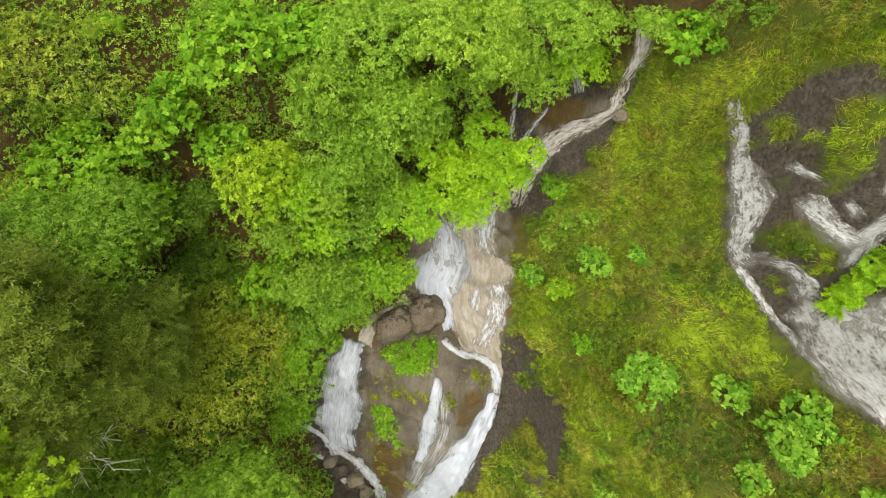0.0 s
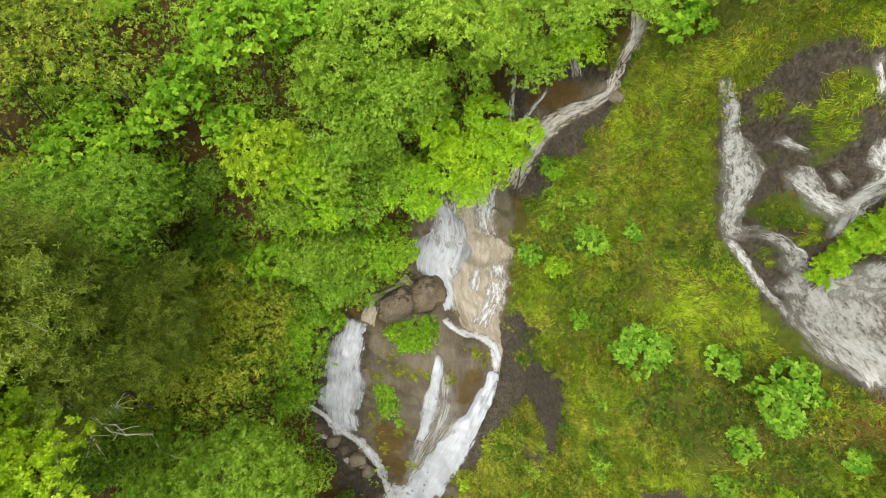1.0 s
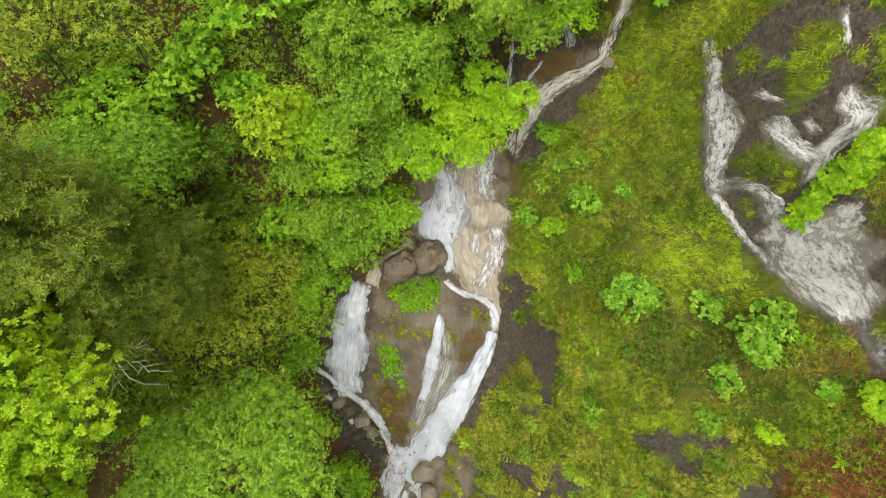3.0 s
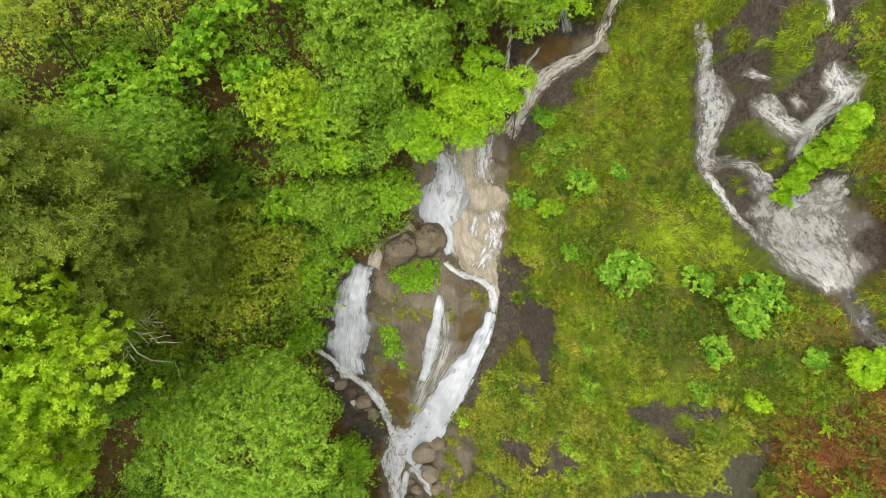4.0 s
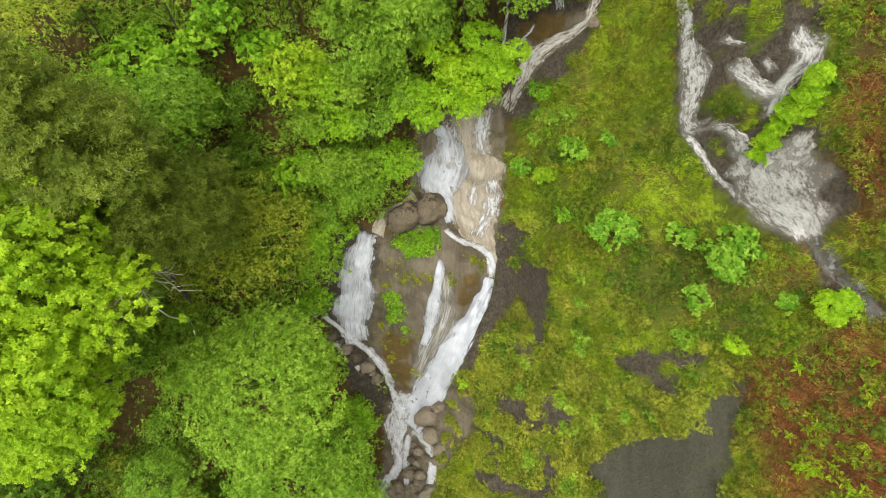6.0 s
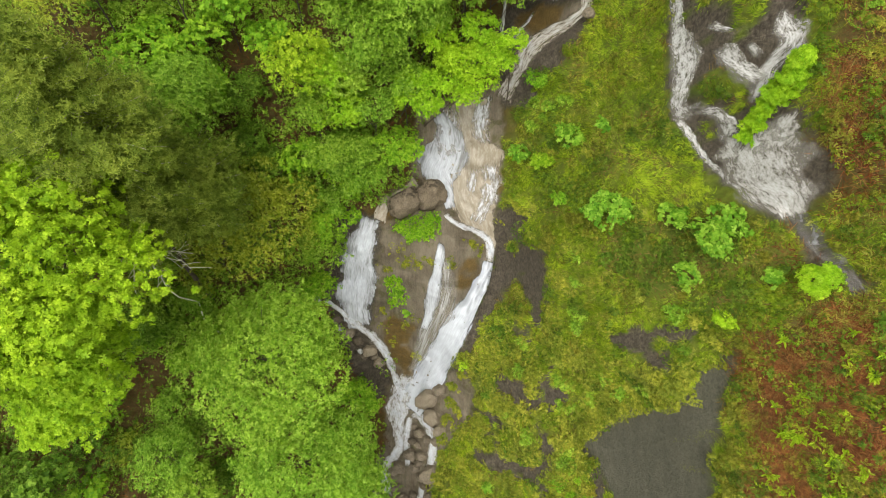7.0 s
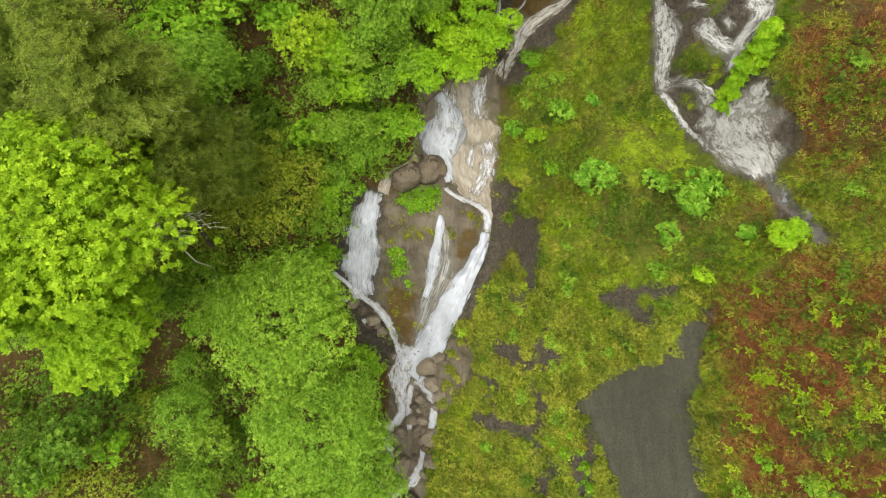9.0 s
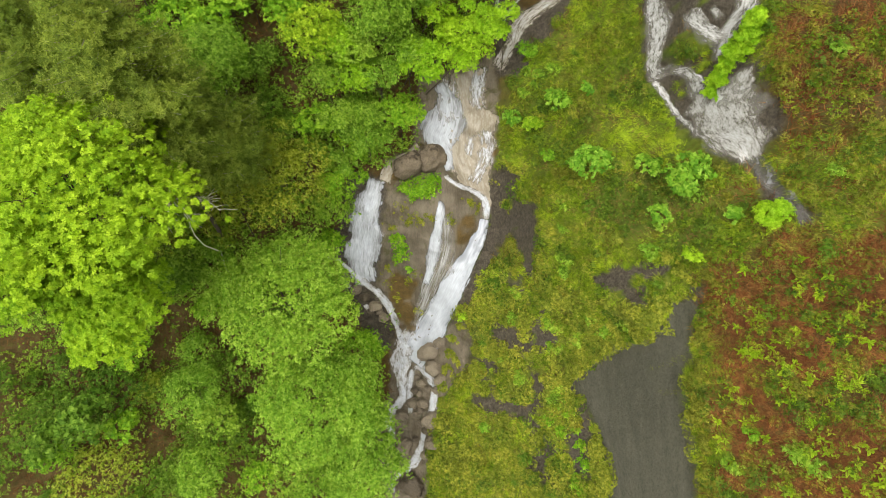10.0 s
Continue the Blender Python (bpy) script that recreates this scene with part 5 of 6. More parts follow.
rim, _ = curve([(a, b, 1.0) for a, b in SLAB + SLAB[:1]], 0.75)
for a, b, _ in rim:
    if b < -13 or rng.random() < 0.2:
        continue
    left = a < 15.5 and b < 3.5 or (a < 17 and b >= 3)
    r = rng.uniform(0.35, 0.85)
    da, db = (-0.45 * r, 0.2 * r) if left else (0.55 * r, 0.0)
    SMALL.append(("bush", a + da, b + db, 0.1, r, r * 0.55, "cushion" if left else "dry_cushion", "olive moss cushion on the rim of the slab" if left else "dry tan heath cushion on the rim of the slab"))
for a, b in [(10.8, -4.2), (11.4, -5.5), (10.3, -5.9), (11.7, -6.7), (11.6, -8.0), (11.0, -9.5), (11.5, -10.2), (9.2, -4.8)]:
    r = rng.uniform(0.5, 0.8)
    SMALL.append(("bush", a, b, 0.15, r, r * 0.5, "green_shrub", "fresh green herb clump beside the slab"))
SMALL.append(("bush", 16.0, 4.7, 0.2, 1.5, 0.7, "cushion", "large olive moss hummock above the slab"))
SMALL.append(("bush", 17.1, 8.5, 0.15, 0.9, 0.45, "cushion", "olive moss hummock above the slab"))
for name, px, py, *rest in TREES:
    high = rest[0]
    lean = (0.012 * px * high, 0.3 * high) if high > 7 else (0.0, 0.0)
    for try_lean in [lean, (-2.0, 1.0), (-3.5, 1.5), (-5.0, 2.0), (0.0, 4.0), (2.0, 4.0), (3.0, 2.0), lean]:
        fa, fb = foot(px + try_lean[0], py + try_lean[1])
        if water_gap(np.array([fa]), np.array([fb]))[0] > 0.4:
            break
    plant_tree(name, *foot(px, py), *rest, lean=try_lean if try_lean != (0.0, 0.0) else None)
for t in SMALL:
    plant_tree(*t)
pine(-19.6, 8.2, 26.5, 4.6, "tall pine with dark olive needles and pale limbs")
pine(-25.5, 10.0, 21.0, 3.8, "tall pine with dark olive needles and pale limbs")
pine(-17.7, 11.0, 14.0, 3.8, "lower pine with olive needles beside a tall one", 150)

# low mounds of herbs and heath on the open slope
made = 0
while made < 120:
    sa, sb = rng.uniform(3, 24), rng.uniform(-14, 31)
    w = masks(np.array([sa]), np.array([sb]))
    r = rng.uniform(0.45, 1.05)
    if max(v[0] for v in w) > 0.3 or water_gap(np.array([sa]), np.array([sb]))[0] < r + 0.1 or inside(SLAB, np.array([sa]), np.array([sb]))[0] > -1.2:
        continue
    tone = float(fbm(np.array([sa * 0.3]), np.array([sb * 0.3]), 311, 2)[0]) + rng.normal() * 0.12
    kind, label = (("deep_shrub", "low dark green herb mound on the grass") if tone < -0.14 else ("dry_cushion", "tan heath mound on the grass") if tone < 0.0 else ("cushion", "olive moss mound on the grass") if tone < 0.13 else ("herb_mound", "low fresh green herb mound on the grass"))
    plant_tree("bush", sa, sb, 0.02, r, r * 0.42, kind, label)
    made += 1

# lesser shrubs that fill the floor of the wood
taken = [(t[1], t[2], t[4]) for t in TREES]
made = 0
while made < 58:
    sa, sb = rng.uniform(-35, -4), rng.uniform(-16, 38)
    p = land(sa, sb)[0]
    w = masks(np.array([sa]), np.array([sb]))
    r = rng.uniform(0.9, 1.9)
    if w[3][0] < 0.7 or max(w[0][0], w[1][0]) > 0.2 or water_gap(np.array([sa]), np.array([sb]))[0] < r + 0.3:
        continue
    if any(math.hypot(p[0] - q[0], p[1] - q[1]) < r * 0.8 + q[2] * (0.3 if q[2] > 2.5 else 0.7) for q in taken):
        made += 0.02
        continue
    taken.append((p[0], p[1], r))
    tone = float(fbm(np.array([sa * 0.2]), np.array([sb * 0.2]), 301, 2)[0])
    kind, label = (("shrub", "dark green shrub on the forest floor") if tone < -0.08 else ("birch", "mid-green shrub on the forest floor") if tone < 0.12 else ("green_shrub", "bright green shrub on the forest floor"))
    if sb < 1 and sa < -13:
        kind, label = "deep_shrub", "dark green shrub on the forest floor"
    plant_tree("shrub", sa, sb, r * 0.75, r, r * 0.7, kind, label)
    made += 1


def dead_tree():
    root = tagged(new("dead_tree"), "leafless dead tree with bleached grey branches", "tree")
    at = land(*foot(-19.3, 6.0))[0]
    root.location = at
    foot0, top = np.array([0, 0, -0.3]), np.array([-0.9, 0.4, 17.8 - at[2]])
    part("trunk", mesh_np("trunk", *limb(foot0, top, 0.07, 0.03, 0.0, 9), DEAD_WOOD, True), root)
    for k, (dx, dy, dz, at_u) in enumerate([(3.4, -1.6, -0.3, 1.0), (2.2, 0.9, 0.3, 0.97), (0.4, -2.4, -0.4, 0.95), (-1.3, -1.5, 0.0, 0.93), (2.9, -0.3, 0.5, 0.9), (1.4, 1.5, 0.4, 0.99), (-1.6, 0.8, 0.5, 0.96), (1.7, -1.9, 0.0, 0.88)]):
        a = foot0 + (top - foot0) * at_u
        dx, dy = dx * 1.25, dy * 1.25
        b = a + np.array([dx, dy, dz])
        twigs = [limb(a, b, 0.06, 0.02, 0.05, 7)]
        for q in range(11):
            m = a + (b - a) * rng.uniform(0.25, 0.98)
            side = np.array([-dy, dx, 0]) / math.hypot(dx, dy) * (-1) ** q
            tip = m + (side * rng.uniform(0.1, 0.85) + np.array([dx, dy, 0]) * rng.uniform(0.05, 0.3) + np.array([0, 0, rng.uniform(-0.2, 0.5)]))
            twigs.append(limb(m, tip, 0.028, 0.01, 0.05, 4))
        part("branch", mesh_np("branch", *join(twigs), DEAD_WOOD, True), root)


dead_tree()

# ---------------------------------------------------------------- boulders


def boulder(a, b, size, mat, label, squash=0.75, sink=0.25):
    bm = bmesh.new()
    bmesh.ops.create_icosphere(bm, subdivisions=4, radius=1.0)
    off = Vector((a * 1.7, b * 2.3, size))
    cuts = [(Vector(d).normalized(), rng.uniform(0.72, 0.92)) for d in rng.normal(size=(9, 3))]
    for v in bm.verts:
        p = v.co.copy()
        k = 1 + 0.28 * noise.noise(p * 1.1 + off) + 0.14 * noise.noise(p * 2.7 + off) - 0.16 * abs(noise.noise(p * 4.5 + off)) - 0.22 * abs(noise.noise(p * 1.9 - off))
        p *= k
        for d, far in cuts:
            p -= d * max(0.0, p.dot(d) - far) * 0.65
        k = 1.12
        v.co = Vector((p.x * k * 1.12, p.y * k * 0.86, p.z * k * squash)) * size * 0.5
    me = bpy.data.meshes.new("boulder")
    bm.to_mesh(me)
    bm.free()
    me.polygons.foreach_set("use_smooth", np.ones(len(me.polygons), bool))
    me.materials.append(mat)
    ob = tagged(new("boulder", me), label, "boulder")
    p = land(a, b)[0] + facing(np.array([a]), np.array([b]))[0][0] * size * 0.5 * squash * (1 - 2 * sink)
    ob.matrix_world = pose(*p, rng.uniform(15, 35), rng.uniform(-8, 8), rng.uniform(-40, 40))


boulder(-1.35, 19.0, 2.9, BOULDER, "large rounded brown boulder on the rock island", 0.8)
boulder(-3.4, 18.4, 2.8, BOULDER, "large brown boulder beside its twin on the island", 0.8)
for ba, bb, bs in [(-1.6, -0.7, 2.2), (-1.1, -2.1, 1.7), (-0.8, -4.3, 0.95), (-1.6, -4.3, 0.8), (-3.2, -4.7, 0.85), (-2.5, -4.0, 1.0), (-2.3, -5.9, 1.1), (-3.3, -6.0, 1.3), (-4.6, -7.3, 1.35), (-2.9, -7.2, 0.95), (-5.3, -7.8, 0.85), (-2.4, -7.9, 0.85), (-4.3, -10.4, 1.9), (-3.2, -9.7, 0.75), (-1.4, -7.5, 1.8),
                   (-5.0, -9.3, 0.9), (-3.4, -14.1, 2.4), (-1.9, -8.6, 0.85), (-2.7, -5.0, 0.7), (-3.0, -3.4, 0.7), (-0.4, 0.6, 1.3), (-0.4, -3.2, 1.2), (-2.6, -6.6, 0.7), (-5.8, -9.9, 0.9), (-2.0, -11.0, 1.0), (-1.2, -9.4, 1.5),
                   (-9.3, 6.3, 1.2), (-8.4, 5.5, 1.0), (-7.4, 4.6, 1.3), (-10.5, 7.6, 0.9), (-10.8, 10.6, 0.9), (10.9, 31.9, 0.9), (-6.6, 3.2, 1.1), (-9.8, 7.1, 0.7), (-8.0, 4.0, 0.8), (-7.0, 3.9, 0.7)]:
    boulder(ba, bb, bs, WET_STONE, "wet grey-brown stone in the stream bed")

# ---------------------------------------------------------------- grass, moss and bracken


def scatter(n, a0, a1, b0, b1, keep):
    """Random places, as dense on steep ground as on flat."""
    a, b = rng.uniform(a0, a1, 2 * n), rng.uniform(b0, b1, 2 * n)
    h = lambda p, q: np.einsum("ki,ij,kj->k", weights(KB, np.clip(q, -26, 40)), NET, weights(KA, np.clip(p, -34, 30)))
    steep = np.sqrt(1 + ((h(a + 0.3, b) - h(a - 0.3, b)) / 0.6) ** 2 + ((h(a, b + 0.3) - h(a, b - 0.3)) / 0.6) ** 2)
    ok = rng.random(2 * n) < np.minimum(steep, 4) / 2.6
    a, b = a[ok], b[ok]
    dark, pale, slab, wood = masks(a, b)
    ok = (np.maximum(np.maximum(dark, pale), slab) < 0.45) & (water_gap(a, b) > 0.1) & (rng.random(len(a)) < keep(a, b, wood))
    return a[ok], b[ok]


def tufts(a, b, blades, long, width, comb=0.55, spread_r=0.13, rise=0.5):
    """Bent blades, combed down the slope and swirled: vertices and triangles."""
    at, (nor, down) = land(a, b), facing(a, b)
    side = np.cross(nor, down)
    turn = 3.4 * fbm(a * 0.5, b * 0.5, 91, 2)
    k = np.repeat(np.arange(len(a)), blades)
    n = len(k)
    ang = turn[k] + rng.normal(size=n) * comb
    lon = long * (0.55 + 0.8 * rng.random(n)) * (0.75 + 0.5 * rng.random(len(a)))[k]
    ca, sa = np.cos(ang)[:, None], np.sin(ang)[:, None]
    d, s = down[k] * ca + side[k] * sa, side[k] * ca - down[k] * sa
    o = rng.normal(size=(n, 2)) * spread_r
    base = at[k] + down[k] * o[:, :1] + side[k] * o[:, 1:] - nor[k] * 0.05
    up = unit(nor[k] * 0.6 + np.array([0, 0, 0.6]))
    L, w = lon[:, None], width * (0.7 + 0.6 * rng.random(n))[:, None]
    tip = base + d * L * 0.8 + up * L * rise * (0.4 + 0.8 * rng.random(n))[:, None]
    v = np.stack([base - s * w, base + s * w, tip], 1).reshape(-1, 3)
    return v, np.arange(n * 3).reshape(-1, 3)


def stuff(name, v, f, mat, label, category):
    return tagged(new(name, mesh_np(name, v, f, mat)), label, category, kind="stuff")


def lime_zone(a, b):
    return step(1.25, 0.5, np.hypot((a - 15.0) / 3.6, (b - 19.4) / 3.0)) + 0.6 * step(1.2, 0.6, np.hypot((a - 17.9) / 1.3, (b - 17.2) / 2.0))


def dark_zone(a, b):
    return step(1.25, 0.6, np.hypot((a - 15.8) / 4.8, (b - 13.5) / 2.9) + 0.5 * fbm(a * 0.6, b * 0.6, 99))


def olive_zone(a, b):
    return step(11.0, 5.0, b + 0.1 * a) * step(18.5, 16.8, a)


def tangle(a, b):
    """Where the dead bracken lies thickest."""
    v = np.zeros(len(a))
    for ca, cb, r in [(19.8, 6.8, 1.4), (20.9, 7.2, 1.6), (19.1, 4.9, 1.5), (20.1, 4.2, 1.4), (19.1, 1.9, 1.2), (22.6, 9.5, 1.0), (23.0, 2.8, 1.0), (20.0, -4.2, 1.6), (21.0, -5.6, 1.8), (22.0, -2.5, 1.2), (25.3, -4.1, 1.4), (24.1, 8.8, 1.0), (25.2, 4.1, 1.2), (21.3, 19.2, 1.2), (22.2, 19.9, 1.2), (20.6, 23.7, 1.0)]:
        v = np.maximum(v, step(1.3, 0.5, np.hypot(a - ca, b - cb) / r + 0.8 * fbm(a, b, 97)))
    return v


patch = lambda a, b, s: fbm(a * 0.5, b * 0.5, s, 3) * 1.25
open_land = lambda w: 1 - step(0.3, 0.6, w)

x = scatter(42000, -1, 28, -18, 37, lambda a, b, w: open_land(w) * np.clip(0.75 + patch(a, b, 201) * 1.2 - 0.7 * olive_zone(a, b) - 0.85 * red_zone(a, b) - 0.95 * lime_zone(a, b) - 0.85 * dark_zone(a, b), 0, 1))
stuff("grass", *tufts(*x, 14, 0.44, 0.02), LEAF["grass"], "long green grass combed down the slope", "grass")
x = scatter(40000, -1, 28, -18, 37, lambda a, b, w: open_land(w) * np.clip(0.24 + 0.9 * lime_zone(a, b) - 1.1 * dark_zone(a, b) + patch(a, b, 205) * 1.3 - 0.9 * red_zone(a, b), 0, 1))
stuff("grass", *tufts(*x, 14, 0.44, 0.02), LEAF["limegrass"], "lush lime-green grass combed down the slope", "grass")
x = scatter(30000, -1, 28, -18, 37, lambda a, b, w: open_land(w) * np.clip(0.04 - 0.4 * dark_zone(a, b) + patch(a, b, 211) * 1.6 + 0.12 * olive_zone(a, b), 0, 0.8))
stuff("grass", *tufts(*x, 12, 0.44, 0.018), LEAF["dry"], "straw-coloured dry grass in swirling tufts", "grass")
x = scatter(80000, 14, 30, -18, 33, lambda a, b, w: red_zone(a, b) * (1 - 0.55 * step(14.0, 18.0, b)) * np.clip(0.62 + patch(a, b, 215) * 1.6 + tangle(a, b), 0, 1))
stuff("bracken", *tufts(*x, 7, 0.85, 0.018, 2.0, 0.25, 0.3), LEAF["red"], "red-brown dead bracken stems lying in tangles", "bracken")


pale_zone = lambda a, b: step(19.5, 21.0, a) * step(9.0, 11.5, b) * step(18.0, 15.5, b)
x = scatter(9500, -1, 28, -18, 37, lambda a, b, w: open_land(w) * np.clip(0.16 + patch(a, b, 261) * 1.6 - 0.55 * red_zone(a, b) + 0.28 * olive_zone(a, b) + 1.2 * pale_zone(a, b) - 0.5 * lime_zone(a, b) - 0.4 * dark_zone(a, b), 0, 1))
stuff("grass", *tufts(*x, 22, 0.48, 0.016, 1.1, 0.12, 0.9), LEAF["tussock"], "pale green tussocks of long grass bent downhill", "grass")
x = scatter(15000, -1, 28, -18, 37, lambda a, b, w: open_land(w) * np.clip(-0.05 + patch(a, b, 265) * 2.2 + 0.8 * dark_zone(a, b), 0, 1))
stuff("bracken", *tufts(*x, 8, 0.6, 0.022, 2.0, 0.2, 0.35), LEAF["brown"], "brown dead stems in hollows of the grass", "bracken")
u = rng.random(60)[:, None]
for p, q in [((15.8, 1.0), (17.3, 2.7)), ((16.1, -0.6), (17.2, 0.0))]:
    x = np.array(p) + (np.array(q) - p) * u + rng.normal(size=(60, 2)) * 0.05
    stuff("grass", *tufts(x[:, 0], x[:, 1], 7, 0.2, 0.015, 2.0, 0.05, 0.5), LEAF["moss"], "thin seam of grass across the grey slab", "grass")


def cushions(name, ab, per, size, r, mat, label, category, lift=0.55):
    a, b = ab
    at, (nor, down) = land(a, b), facing(a, b)
    side = np.cross(nor, down)
    k = np.repeat(np.arange(len(a)), per)
    n = len(k)
    o = unit(rng.normal(size=(n, 3)))
    o[:, 2] = np.abs(o[:, 2])
    rad = (r * (0.5 + rng.random(len(a))))[k][:, None]
    out = down[k] * o[:, :1] + side[k] * o[:, 1:2] + nor[k] * o[:, 2:] * lift
    nn = unit(out * 0.6 + nor[k] * 0.3 + np.array([0, 0, 0.4]) + rng.normal(size=(n, 3)) * 0.4)
    v, f = rosettes(at[k] + out * rad, nn, size * (0.7 + 0.8 * rng.random(n)), 4, 0.42)
    return stuff(name, v, f, mat, label, category)


x = scatter(2400, -3, 19, -18, 11, lambda a, b, w: open_land(w) * olive_zone(a, b) * np.clip(0.8 + patch(a, b, 221), 0, 1))
cushions("moss", x, 56, 0.08, 0.52, LEAF["moss"], "olive-yellow cushions of moss and heath", "moss", 0.8)
spots = np.array([(-4.1, 14.3, 0.5), (-3.7, 13.3, 0.4), (-2.4, 13.2, 0.4), (-1.3, 13.4, 0.3), (0.5, 13.2, 0.4), (2.2, 14.8, 0.6), (3.0, 14.3, 0.3), (-4.0, 6.8, 0.4), (-3.4, 7.5, 0.6), (-5.6, 6.7, 0.6), (-5.1, 5.5, 0.4), (-2.8, 4.0, 0.4), (-5.9, 8.6, 0.6), (4.8, 16.6, 0.4), (5.6, 14.2, 0.5), (-5.2, 12.6, 0.4)])
k = rng.integers(0, len(spots), 130)
x = (spots[k, :2] + rng.normal(size=(130, 2)) * spots[k, 2:] * 0.7).T
cushions("moss", x, 22, 0.06, 0.2, LEAF["moss"], "thin yellow-green moss on bare wet rock", "moss", 0.35)
x = scatter(1900, -3, 28, -18, 36, lambda a, b, w: open_land(w) * np.clip(0.35 + patch(a, b, 225) * 1.6 - 0.7 * lime_zone(a, b) - 0.3 * red_zone(a, b), 0, 1))
cushions("herbs", x, 46, 0.085, 0.5, LEAF["herb"], "low broad-leaved green herbs in the grass", "herbs", 0.8)
x = scatter(1900, -3, 28, -18, 36, lambda a, b, w: open_land(w) * np.clip(0.25 + 1.1 * dark_zone(a, b) + patch(a, b, 227) * 1.5 - 0.7 * lime_zone(a, b), 0, 1))
cushions("herbs", x, 50, 0.085, 0.6, LEAF["hollow"], "dark green herbs in hollows of the grass", "herbs", 0.9)
x = scatter(1200, -3, 28, -18, 36, lambda a, b, w: open_land(w) * np.clip(0.3 + patch(a, b, 229) * 1.5 - 0.7 * lime_zone(a, b), 0, 1))
cushions("heath", x, 50, 0.075, 0.55, LEAF["heath"], "tan and olive heath mounds in the grass", "heath", 0.8)
x = scatter(1500, 14, 30, -18, 27, lambda a, b, w: red_zone(a, b) * np.clip(0.25 + patch(a, b, 231) * 1.8 - 0.45 * tangle(a, b), 0, 1))
cushions("herbs", x, 34, 0.085, 0.45, LEAF["herb"], "low green herbs among dead bracken", "herbs", 0.7)
x = scatter(1300, 14, 30, -18, 27, lambda a, b, w: red_zone(a, b) * np.clip(0.3 + patch(a, b, 235) * 1.3 - 0.3 * tangle(a, b), 0, 1))
cushions("heath", x, 34, 0.075, 0.48, LEAF["heath"], "tan and olive heath among dead bracken", "heath", 0.7)
x = scatter(6400, -42, 3, -18, 40, lambda a, b, w: step(0.3, 0.6, w) * np.clip(0.12 + 0.65 * step(0.0, 8.0, b) + patch(a, b, 241) * 1.5, 0, 1))
cushions("undergrowth", x, 24, 0.11, 0.75, LEAF["mid"], "mid-green undergrowth on the forest floor", "undergrowth", 0.9)
x = scatter(4600, -42, 3, -18, 40, lambda a, b, w: step(0.3, 0.6, w) * np.clip(0.15 + 0.5 * step(0.0, 12.0, b) + patch(a, b, 245) * 1.6, 0, 1))
cushions("undergrowth", x, 22, 0.105, 0.8, LEAF["pale"], "fresh green undergrowth on the forest floor", "undergrowth", 0.9)
x = scatter(19000, -42, 3, -18, 40, lambda a, b, w: step(0.3, 0.6, w) * np.clip(0.4 + patch(a, b, 251) * 2, 0, 1))
stuff("bracken", *tufts(*x, 8, 0.55, 0.022, 2.0, 0.3, 0.25), LEAF["red"], "red-brown fallen bracken on the forest floor", "bracken")


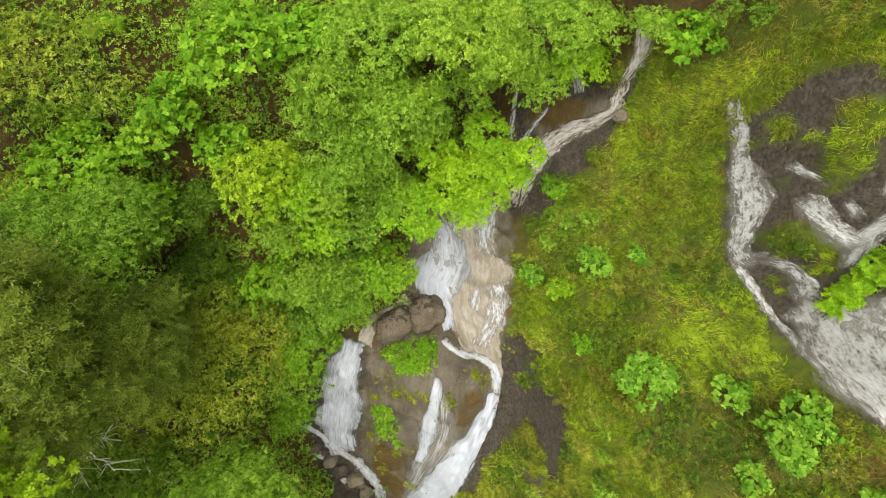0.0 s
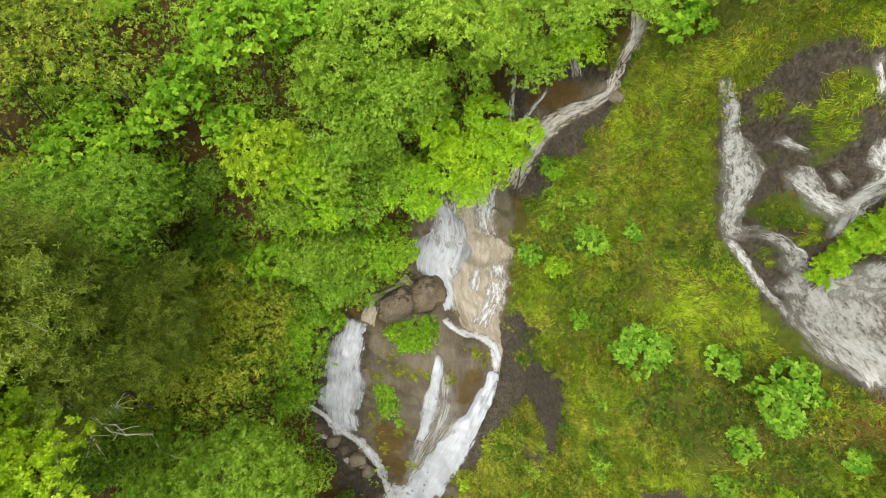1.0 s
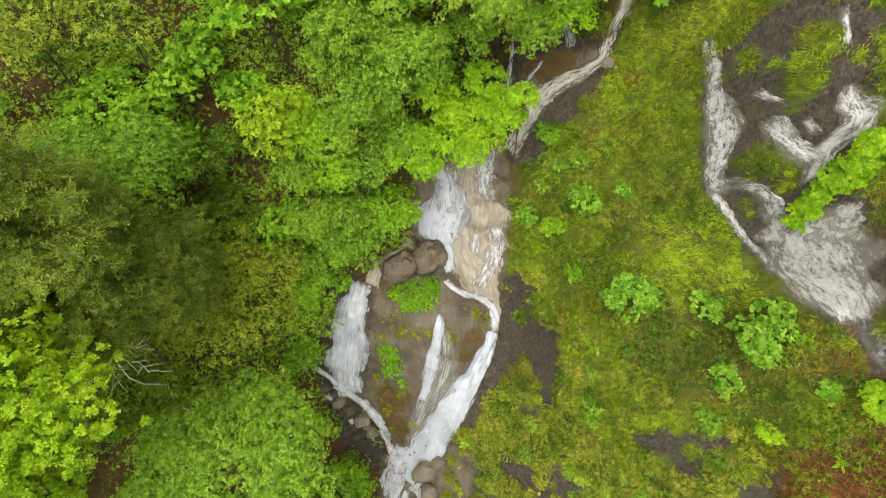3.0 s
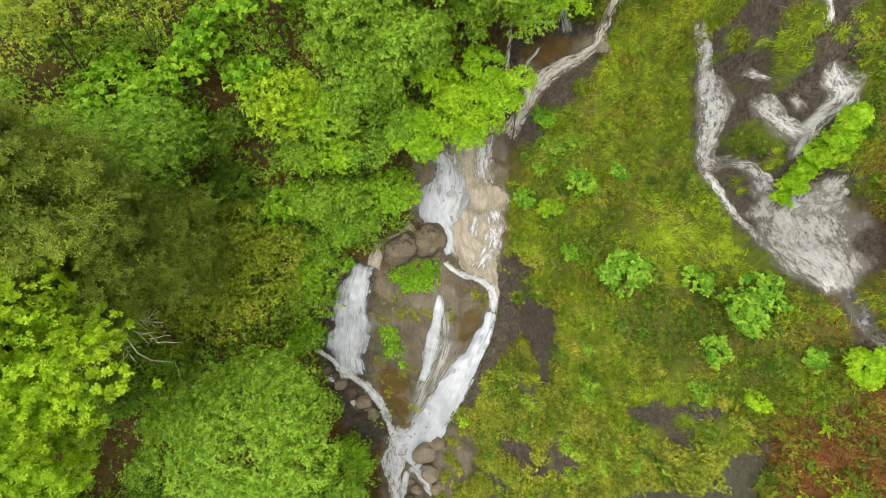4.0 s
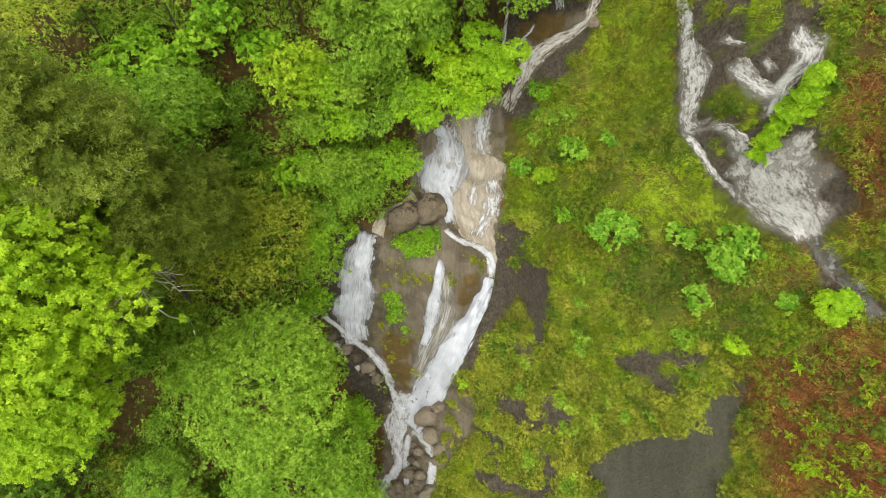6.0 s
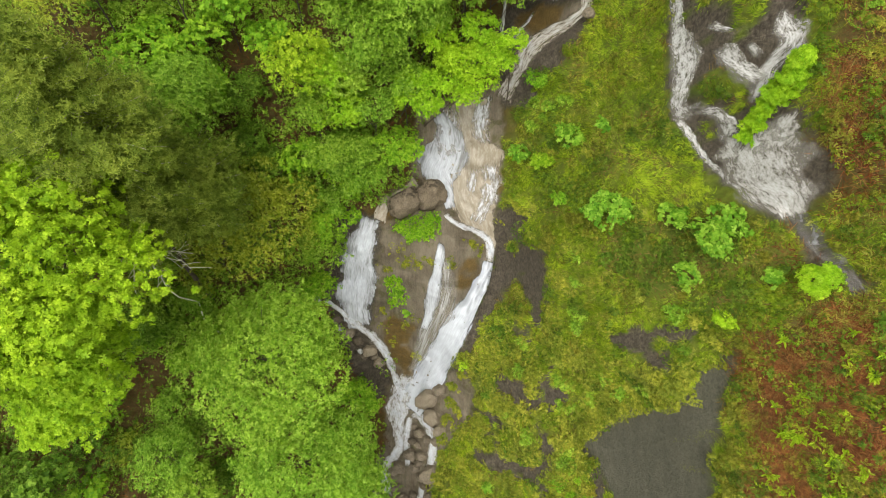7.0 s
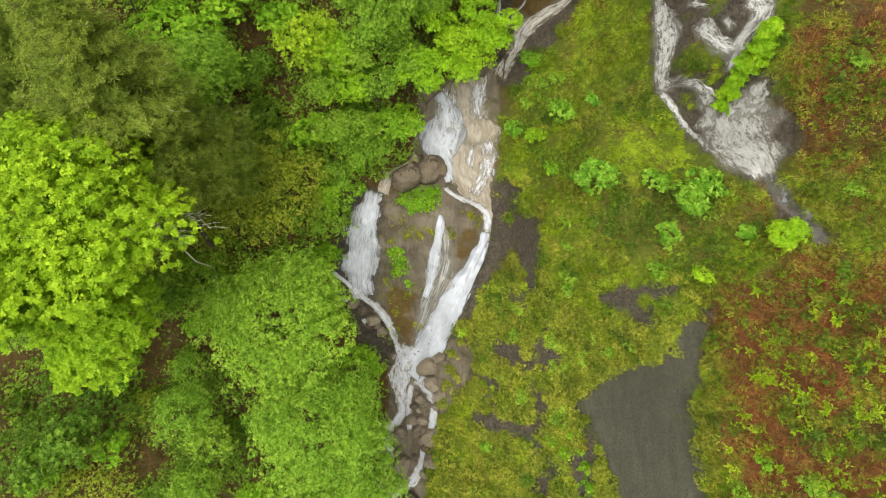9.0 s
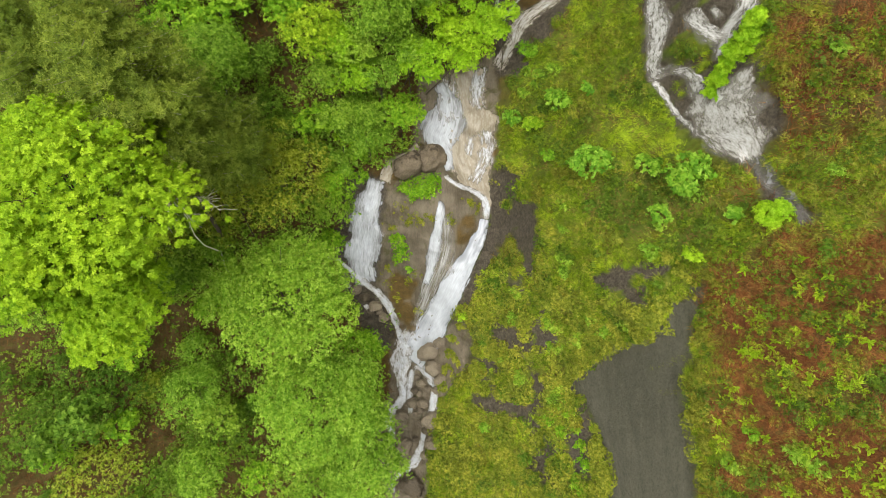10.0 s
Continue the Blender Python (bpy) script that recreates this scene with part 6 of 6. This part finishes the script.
def fern_mesh():
    """An uneven star of broad pointed fronds that spring from one root."""
    vs, fs, n = [], [], 0
    count = int(rng.integers(5, 8))
    for k in range(count):
        a = (k + rng.uniform(-0.3, 0.3)) * 6.283 / count
        d, s = np.array([math.cos(a), math.sin(a), 0]), np.array([-math.sin(a), math.cos(a), 0])
        long, wide, rise = rng.uniform(0.5, 1.3), rng.uniform(0.14, 0.3), rng.uniform(0.25, 0.6)
        for j in range(4):
            u0, u1 = j / 4, (j + 1) / 4
            w0, w1 = wide * math.sin(u0 * 2.7 + 0.3), wide * math.sin(u1 * 2.7 + 0.3) * (0 if j == 3 else 1)
            p0 = d * long * u0 + np.array([0, 0, rise * math.sin(u0 * 2.3)])
            p1 = d * long * u1 + np.array([0, 0, rise * math.sin(u1 * 2.3)])
            for side in (-1, 1):
                vs += [p0, p0 + side * s * w0 + np.array([0, 0, 0.3 * w0]), p1 + side * s * w1 * 0.75 + np.array([0, 0, 0.3 * w1]), p1]
                fs.append([n, n + 1, n + 2, n + 3])
                n += 4
    me = mesh_np("fern", np.array(vs), np.array(fs), FROND)
    bm = bmesh.new()
    bm.from_mesh(me)
    bmesh.ops.remove_doubles(bm, verts=bm.verts, dist=0.001)
    bm.to_mesh(me)
    bm.free()
    return me


FROND = leaf_material("fern_frond", (0.28, 0.44, 0.014), (0.39, 0.57, 0.024), (0.49, 0.66, 0.05), 0.45)
ferns = [fern_mesh() for _ in range(9)]
fa, fb = rng.uniform(18.2, 29, 1800), rng.uniform(-12, 12, 1800)
near = np.minimum.reduce([np.hypot(fa - p, fb - q) for p, q in [(20.5, 5.7), (20.7, 4.7), (20.3, 3.4), (21.7, 3.5), (21.6, 1.9), (21.5, 1.2), (18.6, 0.7), (19.2, -1.1), (23.0, 8.1), (23.7, 7.6), (22.8, 7.3), (23.4, 5.1), (24.1, 6.0), (24.3, 4.7), (24.5, 2.3), (22.6, -0.8), (23.8, 0.5), (23.8, -2.1), (23.1, -2.6), (24.2, -3.6), (23.5, -4.1), (21.2, -4.5), (22.1, -5.7), (24.4, -5.1), (25.3, -2.2), (25.9, -3.2), (26.1, -4.6), (24.8, 7.1)]])
ok = rng.random(1800) < 0.05 + 0.85 * np.exp(-((near / 0.65) ** 2))
fa, fb = fa[ok], fb[ok]
for k, (p, nn) in enumerate(zip(land(fa, fb), facing(fa, fb)[0])):
    f = tagged(new("fern", ferns[k % 9]), "bright lime-green fern among red bracken", "fern", "ferns on the bracken slope")
    turn = Vector((0, 0, 1)).rotation_difference(Vector(nn * 0.6 + np.array([0, 0, 0.4]))).to_matrix().to_4x4()
    f.matrix_world = Matrix.Translation(p + nn * 0.05) @ turn @ pose(0, 0, 0, 0, 0, rng.uniform(0, 360)) @ Matrix.Scale(rng.uniform(0.2, 0.46), 4)
